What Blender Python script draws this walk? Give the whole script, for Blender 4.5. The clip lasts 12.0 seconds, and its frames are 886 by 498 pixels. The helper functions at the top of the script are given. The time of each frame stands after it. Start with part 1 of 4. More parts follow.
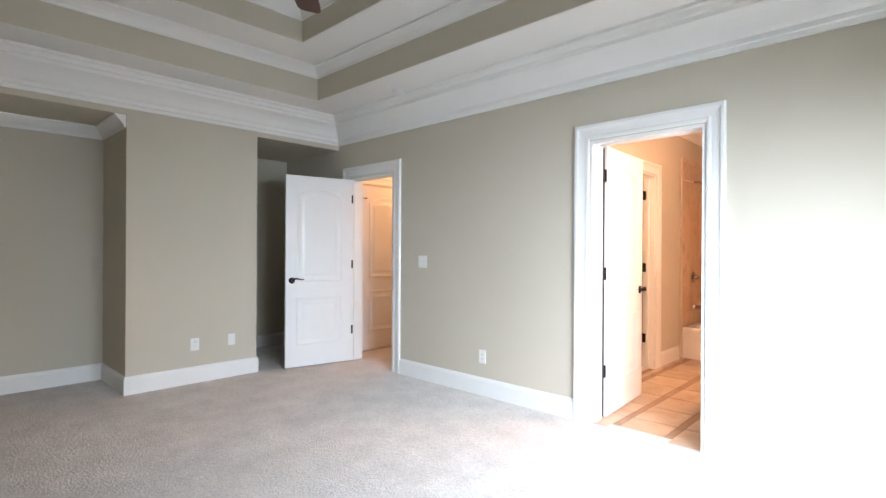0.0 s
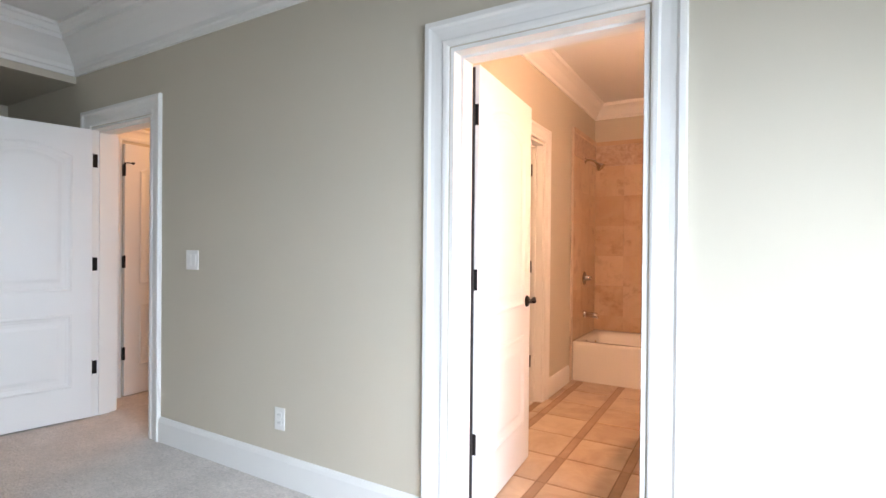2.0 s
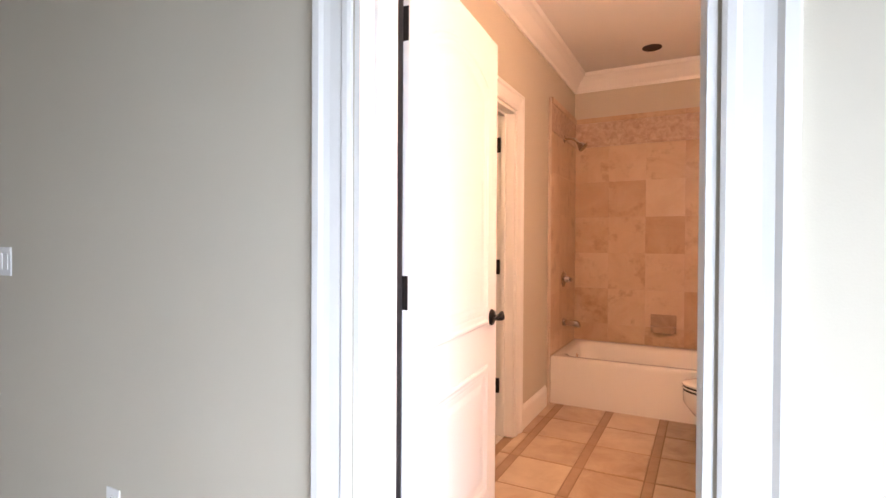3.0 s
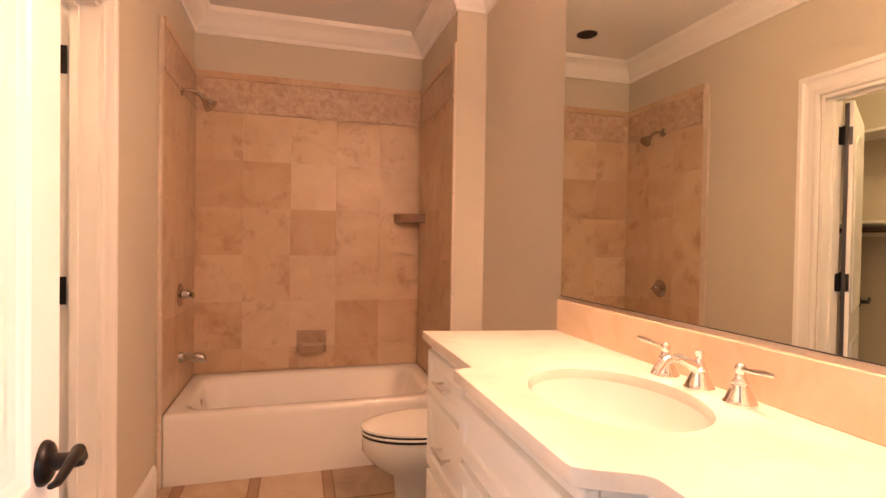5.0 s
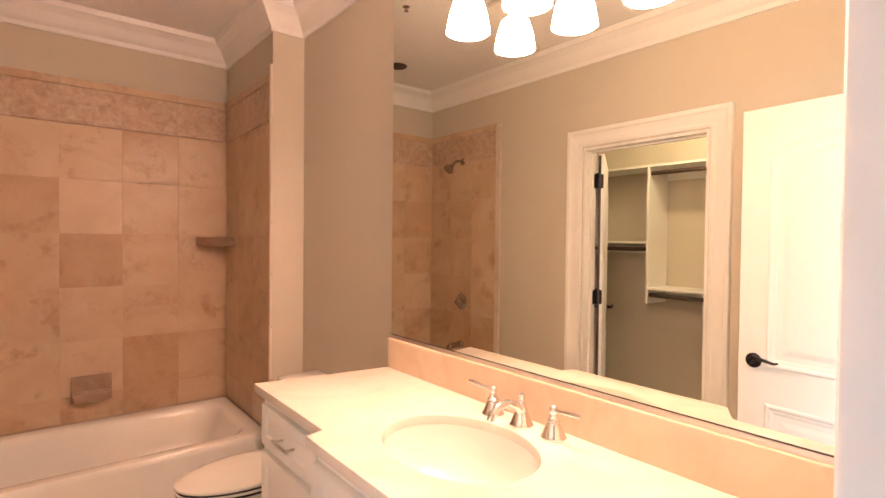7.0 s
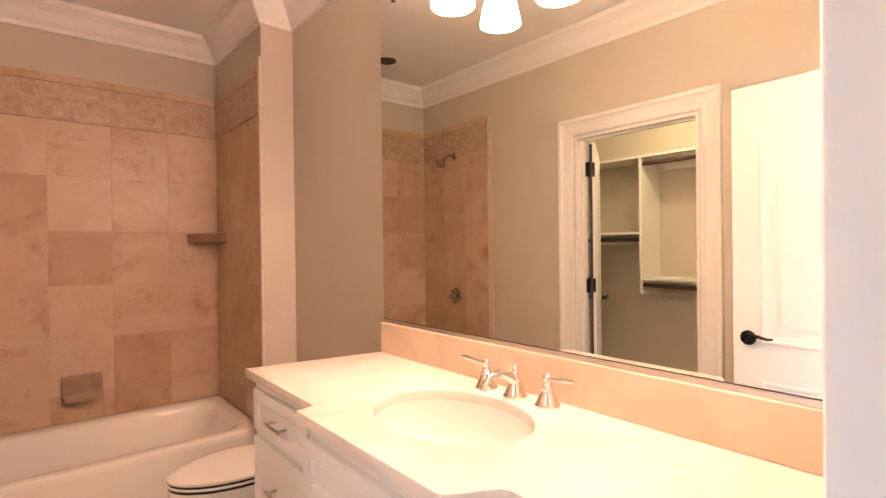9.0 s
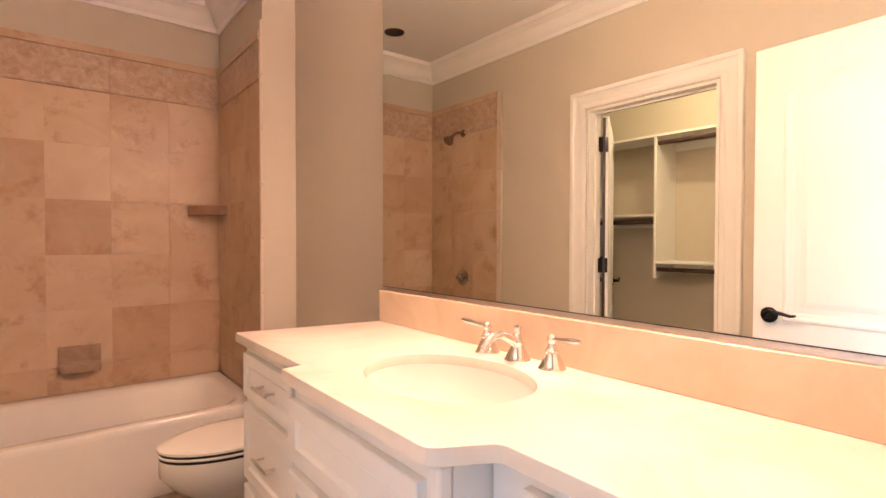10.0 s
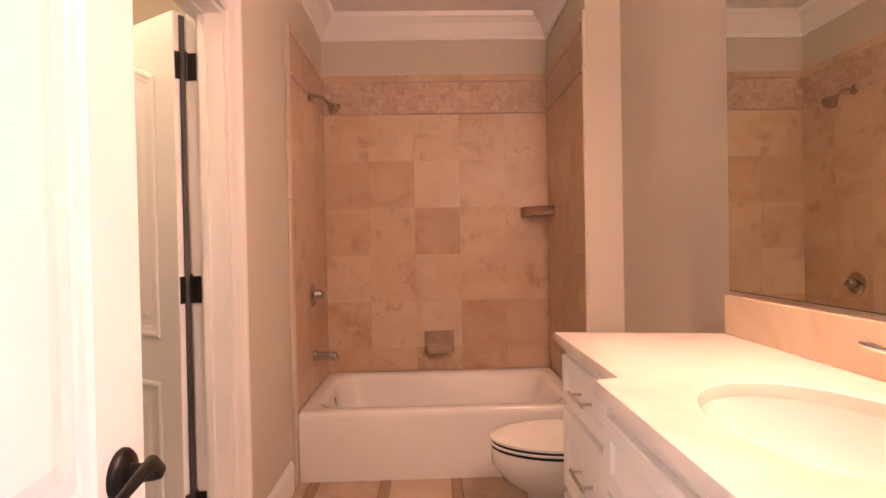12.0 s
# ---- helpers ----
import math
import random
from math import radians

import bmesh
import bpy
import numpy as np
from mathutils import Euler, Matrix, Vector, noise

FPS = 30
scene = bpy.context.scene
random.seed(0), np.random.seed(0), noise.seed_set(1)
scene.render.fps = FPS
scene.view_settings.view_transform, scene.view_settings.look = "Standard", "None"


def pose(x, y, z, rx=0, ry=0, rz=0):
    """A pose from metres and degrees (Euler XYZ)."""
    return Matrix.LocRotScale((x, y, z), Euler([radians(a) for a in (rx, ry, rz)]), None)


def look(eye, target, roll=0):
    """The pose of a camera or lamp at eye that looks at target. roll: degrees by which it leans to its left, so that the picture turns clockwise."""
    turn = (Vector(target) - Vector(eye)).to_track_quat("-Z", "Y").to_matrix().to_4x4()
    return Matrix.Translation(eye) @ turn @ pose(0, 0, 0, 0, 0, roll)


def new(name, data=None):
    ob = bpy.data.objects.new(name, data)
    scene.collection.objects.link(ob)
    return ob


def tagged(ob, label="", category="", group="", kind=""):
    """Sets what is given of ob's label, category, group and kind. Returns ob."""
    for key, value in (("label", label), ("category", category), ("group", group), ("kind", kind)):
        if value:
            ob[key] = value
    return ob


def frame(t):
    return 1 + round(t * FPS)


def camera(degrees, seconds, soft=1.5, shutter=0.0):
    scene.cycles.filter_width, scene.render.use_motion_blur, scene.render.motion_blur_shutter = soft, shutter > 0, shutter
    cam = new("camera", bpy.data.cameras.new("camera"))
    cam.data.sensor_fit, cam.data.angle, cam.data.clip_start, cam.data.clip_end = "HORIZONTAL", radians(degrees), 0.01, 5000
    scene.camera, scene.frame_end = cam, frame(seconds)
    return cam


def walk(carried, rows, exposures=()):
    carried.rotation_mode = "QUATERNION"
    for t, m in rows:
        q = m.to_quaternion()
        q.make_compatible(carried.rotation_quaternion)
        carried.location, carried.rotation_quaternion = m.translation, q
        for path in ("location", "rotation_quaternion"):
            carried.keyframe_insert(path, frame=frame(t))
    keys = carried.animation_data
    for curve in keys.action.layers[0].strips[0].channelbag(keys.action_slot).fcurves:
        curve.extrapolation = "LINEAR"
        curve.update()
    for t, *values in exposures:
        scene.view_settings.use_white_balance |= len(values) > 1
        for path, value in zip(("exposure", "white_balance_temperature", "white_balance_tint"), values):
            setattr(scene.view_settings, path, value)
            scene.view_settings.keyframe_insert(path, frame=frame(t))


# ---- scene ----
# ---------------------------------------------------------------- camera
cam = camera(82.7, 12.0)
PATH = [
    (0, (0.521, 0.191, 1.266), (-0.862, 1.636, 1.265), 0.3),
    (0.5, (0.414, 0.559, 1.254), (-0.841, 2.116, 1.248), 0.4),
    (1, (0.202, 0.903, 1.265), (-0.957, 2.533, 1.254), 0.5),
    (1.5, (0.012, 1.328, 1.258), (-1.046, 3.025, 1.247), 0.3),
    (2, (-0.199, 1.764, 1.234), (-1.216, 3.486, 1.223), 0.5),
    (2.5, (-0.359, 2.171, 1.22), (-1.323, 3.923, 1.203), 0.4),
    (4.3, (-0.822, 3.427, 1.231), (-1.124, 5.404, 1.205), 0.5),
    (4.5, (-0.874, 3.481, 1.238), (-0.89, 5.481, 1.211), 0.6),
    (5, (-0.89, 3.613, 1.262), (-0.335, 5.534, 1.23), 0.9),
    (5.5, (-0.962, 3.637, 1.281), (-0.005, 5.393, 1.246), 1.1),
    (6, (-0.998, 3.625, 1.324), (0.19, 5.234, 1.308), 1.6),
    (6.5, (-1.01, 3.631, 1.391), (0.236, 5.195, 1.35), 0.7),
    (7, (-1.049, 3.622, 1.451), (0.212, 5.175, 1.412), 0.6),
    (7.2, (-1.059, 3.616, 1.474), (0.199, 5.171, 1.454), 0.5),
    (8.8, (-1.02, 3.619, 1.398), (0.249, 5.165, 1.399), -1.4),
    (9, (-1.029, 3.618, 1.349), (0.245, 5.16, 1.338), -0.7),
    (9.5, (-1.015, 3.619, 1.271), (0.257, 5.162, 1.236), -0.0),
    (10, (-0.938, 3.677, 1.239), (0.301, 5.246, 1.201), 0.1),
    (10.5, (-0.98, 3.626, 1.262), (-0.04, 5.391, 1.225), -0.4),
    (11, (-0.994, 3.559, 1.27), (-0.411, 5.471, 1.238), -0.9),
    (11.5, (-0.9, 3.652, 1.255), (-0.616, 5.631, 1.227), -1.2),
    (12, (-0.833, 3.815, 1.22), (-0.786, 5.814, 1.197), -1.1),
]
EXPOSURES = [(0, -0.02, 6400, 14), (1.0, -0.18, 6400, 14), (2.0, -0.3, 6400, 14), (2.5, -0.32, 6400, 16), (4.3, -0.42, 6500, 20),
             (5.0, -0.28, 6600, 18), (5.5, -0.28, 6500, 13), (6.5, -0.28, 5950, 12), (7.2, -0.28, 5750, 11), (10.0, -0.28, 5600, 11),
             (10.5, -0.27, 5850, 12), (11.0, -0.27, 5750, 14), (12, -0.38, 5750, 20)]
walk(cam, [(t, look(eye, target, roll)) for t, eye, target, roll in PATH], EXPOSURES)

# ---------------------------------------------------------------- plan, metres
XW, XE, YS, YN, YB = -4.41, 1.30, -0.90, 3.578, 3.742   # bedroom; YB: bathroom side of the door wall
BX0, BX1, BY1 = -1.55, 0.163, 7.235                    # bathroom
VX, VYE = 0.108, 5.375                                 # furred-out wall behind the vanity: its face and its end
TUBY, ALX = 6.41, -0.02                                # tub front, alcove's end wall
CEIL, H2, H3 = 2.74, 3.05, 3.36                        # soffit, second tray step, top of the tray
DOOR_H = 2.055
BATH_DOOR = (-1.240, -0.468)
HALL_DOOR = (-4.18, -3.43)
CLOSET_DOOR = (4.82, 5.615)

# ---------------------------------------------------------------- light
world = bpy.data.worlds.new("sky")
scene.world = world
world.use_nodes = True
wn = world.node_tree.nodes
sky = wn.new("ShaderNodeTexSky")
sky.sky_type, sky.sun_disc = "NISHITA", False
sky.sun_elevation, sky.sun_rotation = radians(50), radians(200)
world.node_tree.links.new(sky.outputs[0], wn["Background"].inputs[0])
wn["Background"].inputs[1].default_value = 0.1

sun = new("sun", bpy.data.lights.new("sun", "SUN"))
sun.data.energy, sun.data.angle, sun.data.color = 1.0, radians(12), (1, 0.96, 0.9)
sun.matrix_world = look((0, 0, 0), (-0.05, 0.64, -0.77))


def area(name, eye, target, w, h, watts, color):
    lamp = new(name, bpy.data.lights.new(name, "AREA"))
    lamp.data.shape, lamp.data.size, lamp.data.size_y = "RECTANGLE", w, h
    lamp.data.energy, lamp.data.color = watts, color
    lamp.matrix_world = look(eye, target)
    return lamp


def point(name, at, watts, color, radius=0.04):
    lamp = new(name, bpy.data.lights.new(name, "POINT"))
    lamp.data.energy, lamp.data.color, lamp.data.shadow_soft_size = watts, color, radius
    lamp.location = at
    return lamp


WIN = (0.75, 2.65, 0.55, 2.15)          # the bedroom window in the east wall: y, y, z, z
DAY = (0.73, 0.87, 1.0)
WARM = (1.0, 0.495, 0.27)
day = area("window_daylight", (XE + 0.06, (WIN[0] + WIN[1]) / 2, (WIN[2] + WIN[3]) / 2), (-0.25, 2.4, -0.5), 1.8, 1.5, 90, DAY)
day.data.spread = radians(155)
high_sky = area("window_high_sky", (XE + 0.05, (WIN[0] + WIN[1]) / 2, (WIN[2] + WIN[3]) / 2), (-1.5, 3.5, -0.4), 1.7, 1.3, 52, DAY)
high_sky.data.spread = radians(95)
for ly in (4.315, 4.555, 4.795):
    point("vanity_bulb", (-0.005, ly, 2.135), 10, WARM, 0.03)
point("closet_bulb", (-2.25, 5.3, 2.55), 46, (1.0, 0.66, 0.36), 0.06)
point("hall_bulb", (-3.85, 4.9, 2.45), 36, (1.0, 0.52, 0.25), 0.06)


# ---------------------------------------------------------------- materials
def material(name, base, rough=0.5, metal=0.0, var=0.06, scale=2.0, fine=0.0, fine_scale=200.0, bump=0.0, bump_scale=300.0, spec=0.5, coat=0.0):
    """A painted or cast surface: base colour with slow and fine variation and a fine relief."""
    m = bpy.data.materials.new(name)
    m.use_nodes = True
    n, l = m.node_tree.nodes, m.node_tree.links
    b = n["Principled BSDF"]
    b.inputs["Roughness"].default_value, b.inputs["Metallic"].default_value = rough, metal
    b.inputs["Specular IOR Level"].default_value = spec
    b.inputs["Coat Weight"].default_value = coat
    geo = n.new("ShaderNodeNewGeometry")
    mix = n.new("ShaderNodeMix"); mix.data_type = "RGBA"
    t1 = n.new("ShaderNodeTexNoise"); t1.inputs["Scale"].default_value = scale; t1.inputs["Detail"].default_value = 4
    l.new(geo.outputs["Position"], t1.inputs["Vector"])
    t2 = n.new("ShaderNodeTexNoise"); t2.inputs["Scale"].default_value = fine_scale; t2.inputs["Detail"].default_value = 2
    l.new(geo.outputs["Position"], t2.inputs["Vector"])
    add = n.new("ShaderNodeMath"); add.operation = "MULTIPLY_ADD"
    l.new(t2.outputs["Fac"], add.inputs[0]); add.inputs[1].default_value = fine
    l.new(t1.outputs["Fac"], add.inputs[2])
    l.new(add.outputs[0], mix.inputs["Factor"])
    mix.inputs["A"].default_value = (*[c * (1 - var) for c in base], 1)
    mix.inputs["B"].default_value = (*[min(1, c * (1 + var)) for c in base], 1)
    l.new(mix.outputs["Result"], b.inputs["Base Color"])
    if bump:
        bp = n.new("ShaderNodeBump"); bp.inputs["Strength"].default_value = bump; bp.inputs["Distance"].default_value = 0.002
        t3 = n.new("ShaderNodeTexNoise"); t3.inputs["Scale"].default_value = bump_scale; t3.inputs["Detail"].default_value = 3
        l.new(geo.outputs["Position"], t3.inputs["Vector"])
        l.new(t3.outputs["Fac"], bp.inputs["Height"]); l.new(bp.outputs["Normal"], b.inputs["Normal"])
    return m


def stone(name, colors, rough=0.35, scale=5.0, per_piece=0.5, vein=0.0, bump=0.15, stretch=(1, 1, 1), stain=0.0):
    """Stone pieces: clouded noise through a colour ramp, shifted for each piece."""
    m = bpy.data.materials.new(name)
    m.use_nodes = True
    n, l = m.node_tree.nodes, m.node_tree.links
    b = n["Principled BSDF"]
    b.inputs["Roughness"].default_value = rough
    geo, info = n.new("ShaderNodeNewGeometry"), n.new("ShaderNodeObjectInfo")
    off = n.new("ShaderNodeVectorMath"); off.operation = "SCALE"; off.inputs[0].default_value = (37, 53, 71)
    l.new(info.outputs["Random"], off.inputs["Scale"])
    st = n.new("ShaderNodeVectorMath"); st.operation = "MULTIPLY"; st.inputs[1].default_value = stretch
    l.new(geo.outputs["Position"], st.inputs[0])
    vec = n.new("ShaderNodeVectorMath"); vec.operation = "ADD"
    l.new(st.outputs[0], vec.inputs[0]); l.new(off.outputs[0], vec.inputs[1])
    t1 = n.new("ShaderNodeTexNoise"); t1.inputs["Scale"].default_value = scale; t1.inputs["Detail"].default_value = 7
    t1.inputs["Roughness"].default_value = 0.62; t1.inputs["Distortion"].default_value = 0.6 + vein
    l.new(vec.outputs[0], t1.inputs["Vector"])
    sh = n.new("ShaderNodeMath"); sh.operation = "MULTIPLY_ADD"
    l.new(info.outputs["Random"], sh.inputs[0]); sh.inputs[1].default_value = per_piece
    sub = n.new("ShaderNodeMath"); sub.operation = "SUBTRACT"; sub.inputs[1].default_value = per_piece / 2
    l.new(t1.outputs["Fac"], sub.inputs[0]); l.new(sub.outputs[0], sh.inputs[2])
    ramp = n.new("ShaderNodeValToRGB")
    el = ramp.color_ramp.elements
    while len(el) < len(colors):
        el.new(0.5)
    for e, (pos, c) in zip(el, colors):
        e.position, e.color = pos, (*c, 1)
    l.new(sh.outputs[0], ramp.inputs[0]); l.new(ramp.outputs[0], b.inputs["Base Color"])
    if stain:      # mineral clouds and pitted patches with a shape of their own
        t4 = n.new("ShaderNodeTexNoise"); t4.inputs["Scale"].default_value = scale * 2.1; t4.inputs["Detail"].default_value = 6; t4.inputs["Roughness"].default_value = 0.7
        l.new(vec.outputs[0], t4.inputs["Vector"])
        mr = n.new("ShaderNodeMapRange"); mr.inputs["From Min"].default_value, mr.inputs["From Max"].default_value = 0.55, 0.68
        mr.inputs["To Min"].default_value, mr.inputs["To Max"].default_value = 0.0, stain
        l.new(t4.outputs["Fac"], mr.inputs["Value"])
        mx = n.new("ShaderNodeMix"); mx.data_type = "RGBA"; mx.inputs["B"].default_value = (0.27, 0.155, 0.08, 1)
        l.new(mr.outputs[0], mx.inputs["Factor"]); l.new(ramp.outputs[0], mx.inputs["A"])
        l.new(mx.outputs["Result"], b.inputs["Base Color"])
    bp = n.new("ShaderNodeBump"); bp.inputs["Strength"].default_value = bump; bp.inputs["Distance"].default_value = 0.003
    t2 = n.new("ShaderNodeTexNoise"); t2.inputs["Scale"].default_value = scale * 9; t2.inputs["Detail"].default_value = 4
    l.new(vec.outputs[0], t2.inputs["Vector"]); l.new(t2.outputs["Fac"], bp.inputs["Height"])
    l.new(bp.outputs["Normal"], b.inputs["Normal"])
    return m


def carpet(name, base):
    """Cut pile: tufts by a cell texture, brushed lanes by slow noise."""
    m = material(name, base, 0.97, var=0.26, scale=4.5, spec=0.05)
    n, l = m.node_tree.nodes, m.node_tree.links
    b = n["Principled BSDF"]
    b.inputs["Sheen Weight"].default_value = 0.25
    geo = n.new("ShaderNodeNewGeometry")
    v = n.new("ShaderNodeTexVoronoi"); v.inputs["Scale"].default_value = 90
    t = n.new("ShaderNodeTexNoise"); t.inputs["Scale"].default_value = 30; t.inputs["Detail"].default_value = 5; t.inputs["Roughness"].default_value = 0.75
    for tex in (v, t):
        l.new(geo.outputs["Position"], tex.inputs["Vector"])
    h = n.new("ShaderNodeMath"); h.operation = "MULTIPLY_ADD"; h.inputs[1].default_value = -0.4
    l.new(v.outputs["Distance"], h.inputs[0]); l.new(t.outputs["Fac"], h.inputs[2])
    bp = n.new("ShaderNodeBump"); bp.inputs["Strength"].default_value = 1.0; bp.inputs["Distance"].default_value = 0.009
    l.new(h.outputs[0], bp.inputs["Height"]); l.new(bp.outputs["Normal"], b.inputs["Normal"])
    ramp = n.new("ShaderNodeMapRange")
    ramp.inputs["From Min"].default_value, ramp.inputs["From Max"].default_value = 0.1, 0.6
    ramp.inputs["To Min"].default_value, ramp.inputs["To Max"].default_value = 0.78, 1.07
    l.new(h.outputs[0], ramp.inputs["Value"])
    sc = n.new("ShaderNodeVectorMath"); sc.operation = "SCALE"
    l.new(b.inputs["Base Color"].links[0].from_socket, sc.inputs[0]); l.new(ramp.outputs[0], sc.inputs["Scale"])
    l.new(sc.outputs[0], b.inputs["Base Color"])
    return m


PAINT = material("wall_paint", (0.56, 0.51, 0.415), 0.75, var=0.035, scale=1.2, bump=0.12, bump_scale=260, spec=0.3)
CEILING = material("ceiling_paint", (0.78, 0.77, 0.74), 0.85, var=0.02, scale=1.5, bump=0.1, bump_scale=180, spec=0.2)
TRIM = material("trim_paint", (0.80, 0.79, 0.76), 0.38, var=0.02, scale=3, bump=0.03, bump_scale=60)
DOORP = material("door_paint", (0.80, 0.79, 0.77), 0.35, var=0.02, scale=4, bump=0.05, bump_scale=90)
CABP = material("cabinet_paint", (0.80, 0.79, 0.77), 0.4, var=0.02, scale=4, bump=0.03, bump_scale=80)
BRONZE = material("oil_rubbed_bronze", (0.012, 0.010, 0.010), 0.38, 0.6, var=0.3, scale=30)
CHROME = material("chrome", (0.82, 0.80, 0.78), 0.08, 1.0, var=0.02, scale=20)
NICKEL = material("brushed_nickel", (0.62, 0.59, 0.55), 0.28, 1.0, var=0.05, scale=60)
PORC = material("porcelain", (0.80, 0.78, 0.73), 0.12, var=0.015, scale=3, coat=0.3)
PLASTIC = material("white_plastic", (0.80, 0.79, 0.76), 0.4, var=0.01)
SLOT = material("dark_slot", (0.02, 0.02, 0.02), 0.7)
# near black: painted shade of the hinge gaps, dark line at the mirror's foot
DARKLINE = material("dark_line", (0.035, 0.03, 0.03), 0.6)
CARPET = carpet("carpet_pile", (0.68, 0.62, 0.57))
TRAV = stone("travertine", [(0.15, (0.40, 0.25, 0.145)), (0.38, (0.51, 0.35, 0.22)), (0.6, (0.57, 0.415, 0.275)), (0.85, (0.63, 0.49, 0.345))], 0.38, 2.6, 0.22, 0.5, bump=0.1, stain=0.5)
TRAVD = stone("dark_travertine", [(0.2, (0.40, 0.25, 0.145)), (0.45, (0.475, 0.315, 0.19)), (0.7, (0.525, 0.365, 0.235))], 0.38, 2.6, 0.15, 0.5, bump=0.1, stain=0.5)
TRAVL = stone("light_travertine", [(0.2, (0.52, 0.365, 0.235)), (0.5, (0.585, 0.43, 0.29)), (0.8, (0.64, 0.50, 0.36))], 0.38, 2.6, 0.15, 0.5, bump=0.1, stain=0.35)
FLOORT = stone("floor_travertine", [(0.2, (0.30, 0.19, 0.115)), (0.5, (0.46, 0.34, 0.235)), (0.8, (0.58, 0.46, 0.34))], 0.4, 4.0, 0.25)
MOSAIC = stone("border_stone", [(0.25, (0.36, 0.24, 0.16)), (0.5, (0.50, 0.36, 0.26)), (0.75, (0.62, 0.49, 0.38))], 0.45, 22.0, 0.1, bump=0.6)
DISH = stone("brown_soap_stone", [(0.2, (0.28, 0.18, 0.12)), (0.5, (0.36, 0.25, 0.17)), (0.8, (0.44, 0.32, 0.23))], 0.45, 9.0, 0.0)
BULL = stone("cream_travertine", [(0.2, (0.52, 0.42, 0.32)), (0.5, (0.60, 0.50, 0.40)), (0.8, (0.66, 0.57, 0.47))], 0.35, 6.0, 0.1)
AGED = material("satin_nickel", (0.48, 0.44, 0.40), 0.22, 1.0, var=0.1, scale=30)
STRIP = stone("brown_stone", [(0.2, (0.17, 0.095, 0.055)), (0.5, (0.25, 0.15, 0.09)), (0.8, (0.33, 0.21, 0.13))], 0.5, 6.0, 0.2)
FSTRIP = stone("floor_strip_stone", [(0.2, (0.23, 0.14, 0.085)), (0.5, (0.31, 0.20, 0.125)), (0.8, (0.38, 0.26, 0.17))], 0.5, 6.0, 0.2)
GROUT = material("grout", (0.50, 0.375, 0.275), 0.9, var=0.15, scale=8)
FGROUT = material("floor_grout", (0.27, 0.175, 0.11), 0.9, var=0.25, scale=10)
MARBLE = stone("cream_marble", [(0.2, (0.68, 0.61, 0.52)), (0.5, (0.77, 0.71, 0.63)), (0.8, (0.81, 0.76, 0.69))], 0.22, 3.0, 0.0, 1.2, bump=0.02)
SPLASH = stone("backsplash_marble", [(0.2, (0.60, 0.45, 0.30)), (0.5, (0.68, 0.54, 0.39)), (0.8, (0.74, 0.62, 0.47))], 0.3, 4.0, 0.0, 1.0, bump=0.02)
WOODF = material("fan_wood", (0.10, 0.04, 0.025), 0.4, var=0.35, scale=14)
WOODR = material("rod_wood", (0.06, 0.035, 0.025), 0.45, var=0.3, scale=20)
DARKCAN = material("dark_baffle", (0.05, 0.035, 0.025), 0.7, var=0.2, scale=20)
MIRROR = material("mirror_silver", (0.84, 0.88, 0.80), 0.0, 1.0, var=0.0)
ROAD = material("lawn", (0.07, 0.10, 0.04), 0.95, var=0.3, scale=0.5)

SHADE = bpy.data.materials.new("lit_frosted_glass")
SHADE.use_nodes = True
sb = SHADE.node_tree.nodes["Principled BSDF"]
sb.inputs["Base Color"].default_value = (0.9, 0.85, 0.78, 1)
sb.inputs["Emission Color"].default_value = (1.0, 0.56, 0.35, 1)
sb.inputs["Emission Strength"].default_value = 215.0
GLASS = bpy.data.materials.new("window_glass")
GLASS.use_nodes = True
gb = GLASS.node_tree.nodes["Principled BSDF"]
gb.inputs["Transmission Weight"].default_value, gb.inputs["Roughness"].default_value, gb.inputs["IOR"].default_value = 1.0, 0.0, 1.1


# ---------------------------------------------------------------- mesh tools
def box(bm, x0, x1, y0, y1, z0, z1, bevel=0.0, seg=2):
    m = Matrix.Translation(((x0 + x1) / 2, (y0 + y1) / 2, (z0 + z1) / 2)) @ Matrix.Diagonal((abs(x1 - x0), abs(y1 - y0), abs(z1 - z0), 1))
    r = bmesh.ops.create_cube(bm, size=1, matrix=m)
    if bevel:
        edges = list({e for v in r["verts"] for e in v.link_edges})
        bmesh.ops.bevel(bm, geom=edges, offset=bevel, segments=seg, profile=0.5, affect="EDGES")
    return bm


def boxed(*a, bevel=0.0, seg=2):
    return box(bmesh.new(), *a, bevel=bevel, seg=seg)


def cyl(bm, a, b, r0, r1=None, n=20, caps=True):
    a, b = Vector(a), Vector(b)
    r1 = r0 if r1 is None else r1
    q = (b - a).to_track_quat("Z", "Y").to_matrix().to_4x4()
    m = Matrix.Translation((a + b) / 2) @ q
    bmesh.ops.create_cone(bm, cap_ends=caps, segments=n, radius1=r0, radius2=r1, depth=(b - a).length, matrix=m)
    return bm


def loft(bm, rings, cap0=False, cap1=False, smooth=True):
    """Skin over rings of points, all of one count."""
    vs = [[bm.verts.new(p) for p in ring] for ring in rings]
    k = len(vs[0])
    for a, b in zip(vs, vs[1:]):
        for i in range(k):
            f = bm.faces.new((a[i], a[(i + 1) % k], b[(i + 1) % k], b[i])); f.smooth = smooth
    if cap0:
        bm.faces.new(vs[0][::-1])
    if cap1:
        bm.faces.new(vs[-1])
    bmesh.ops.recalc_face_normals(bm, faces=bm.faces[:])
    return bm


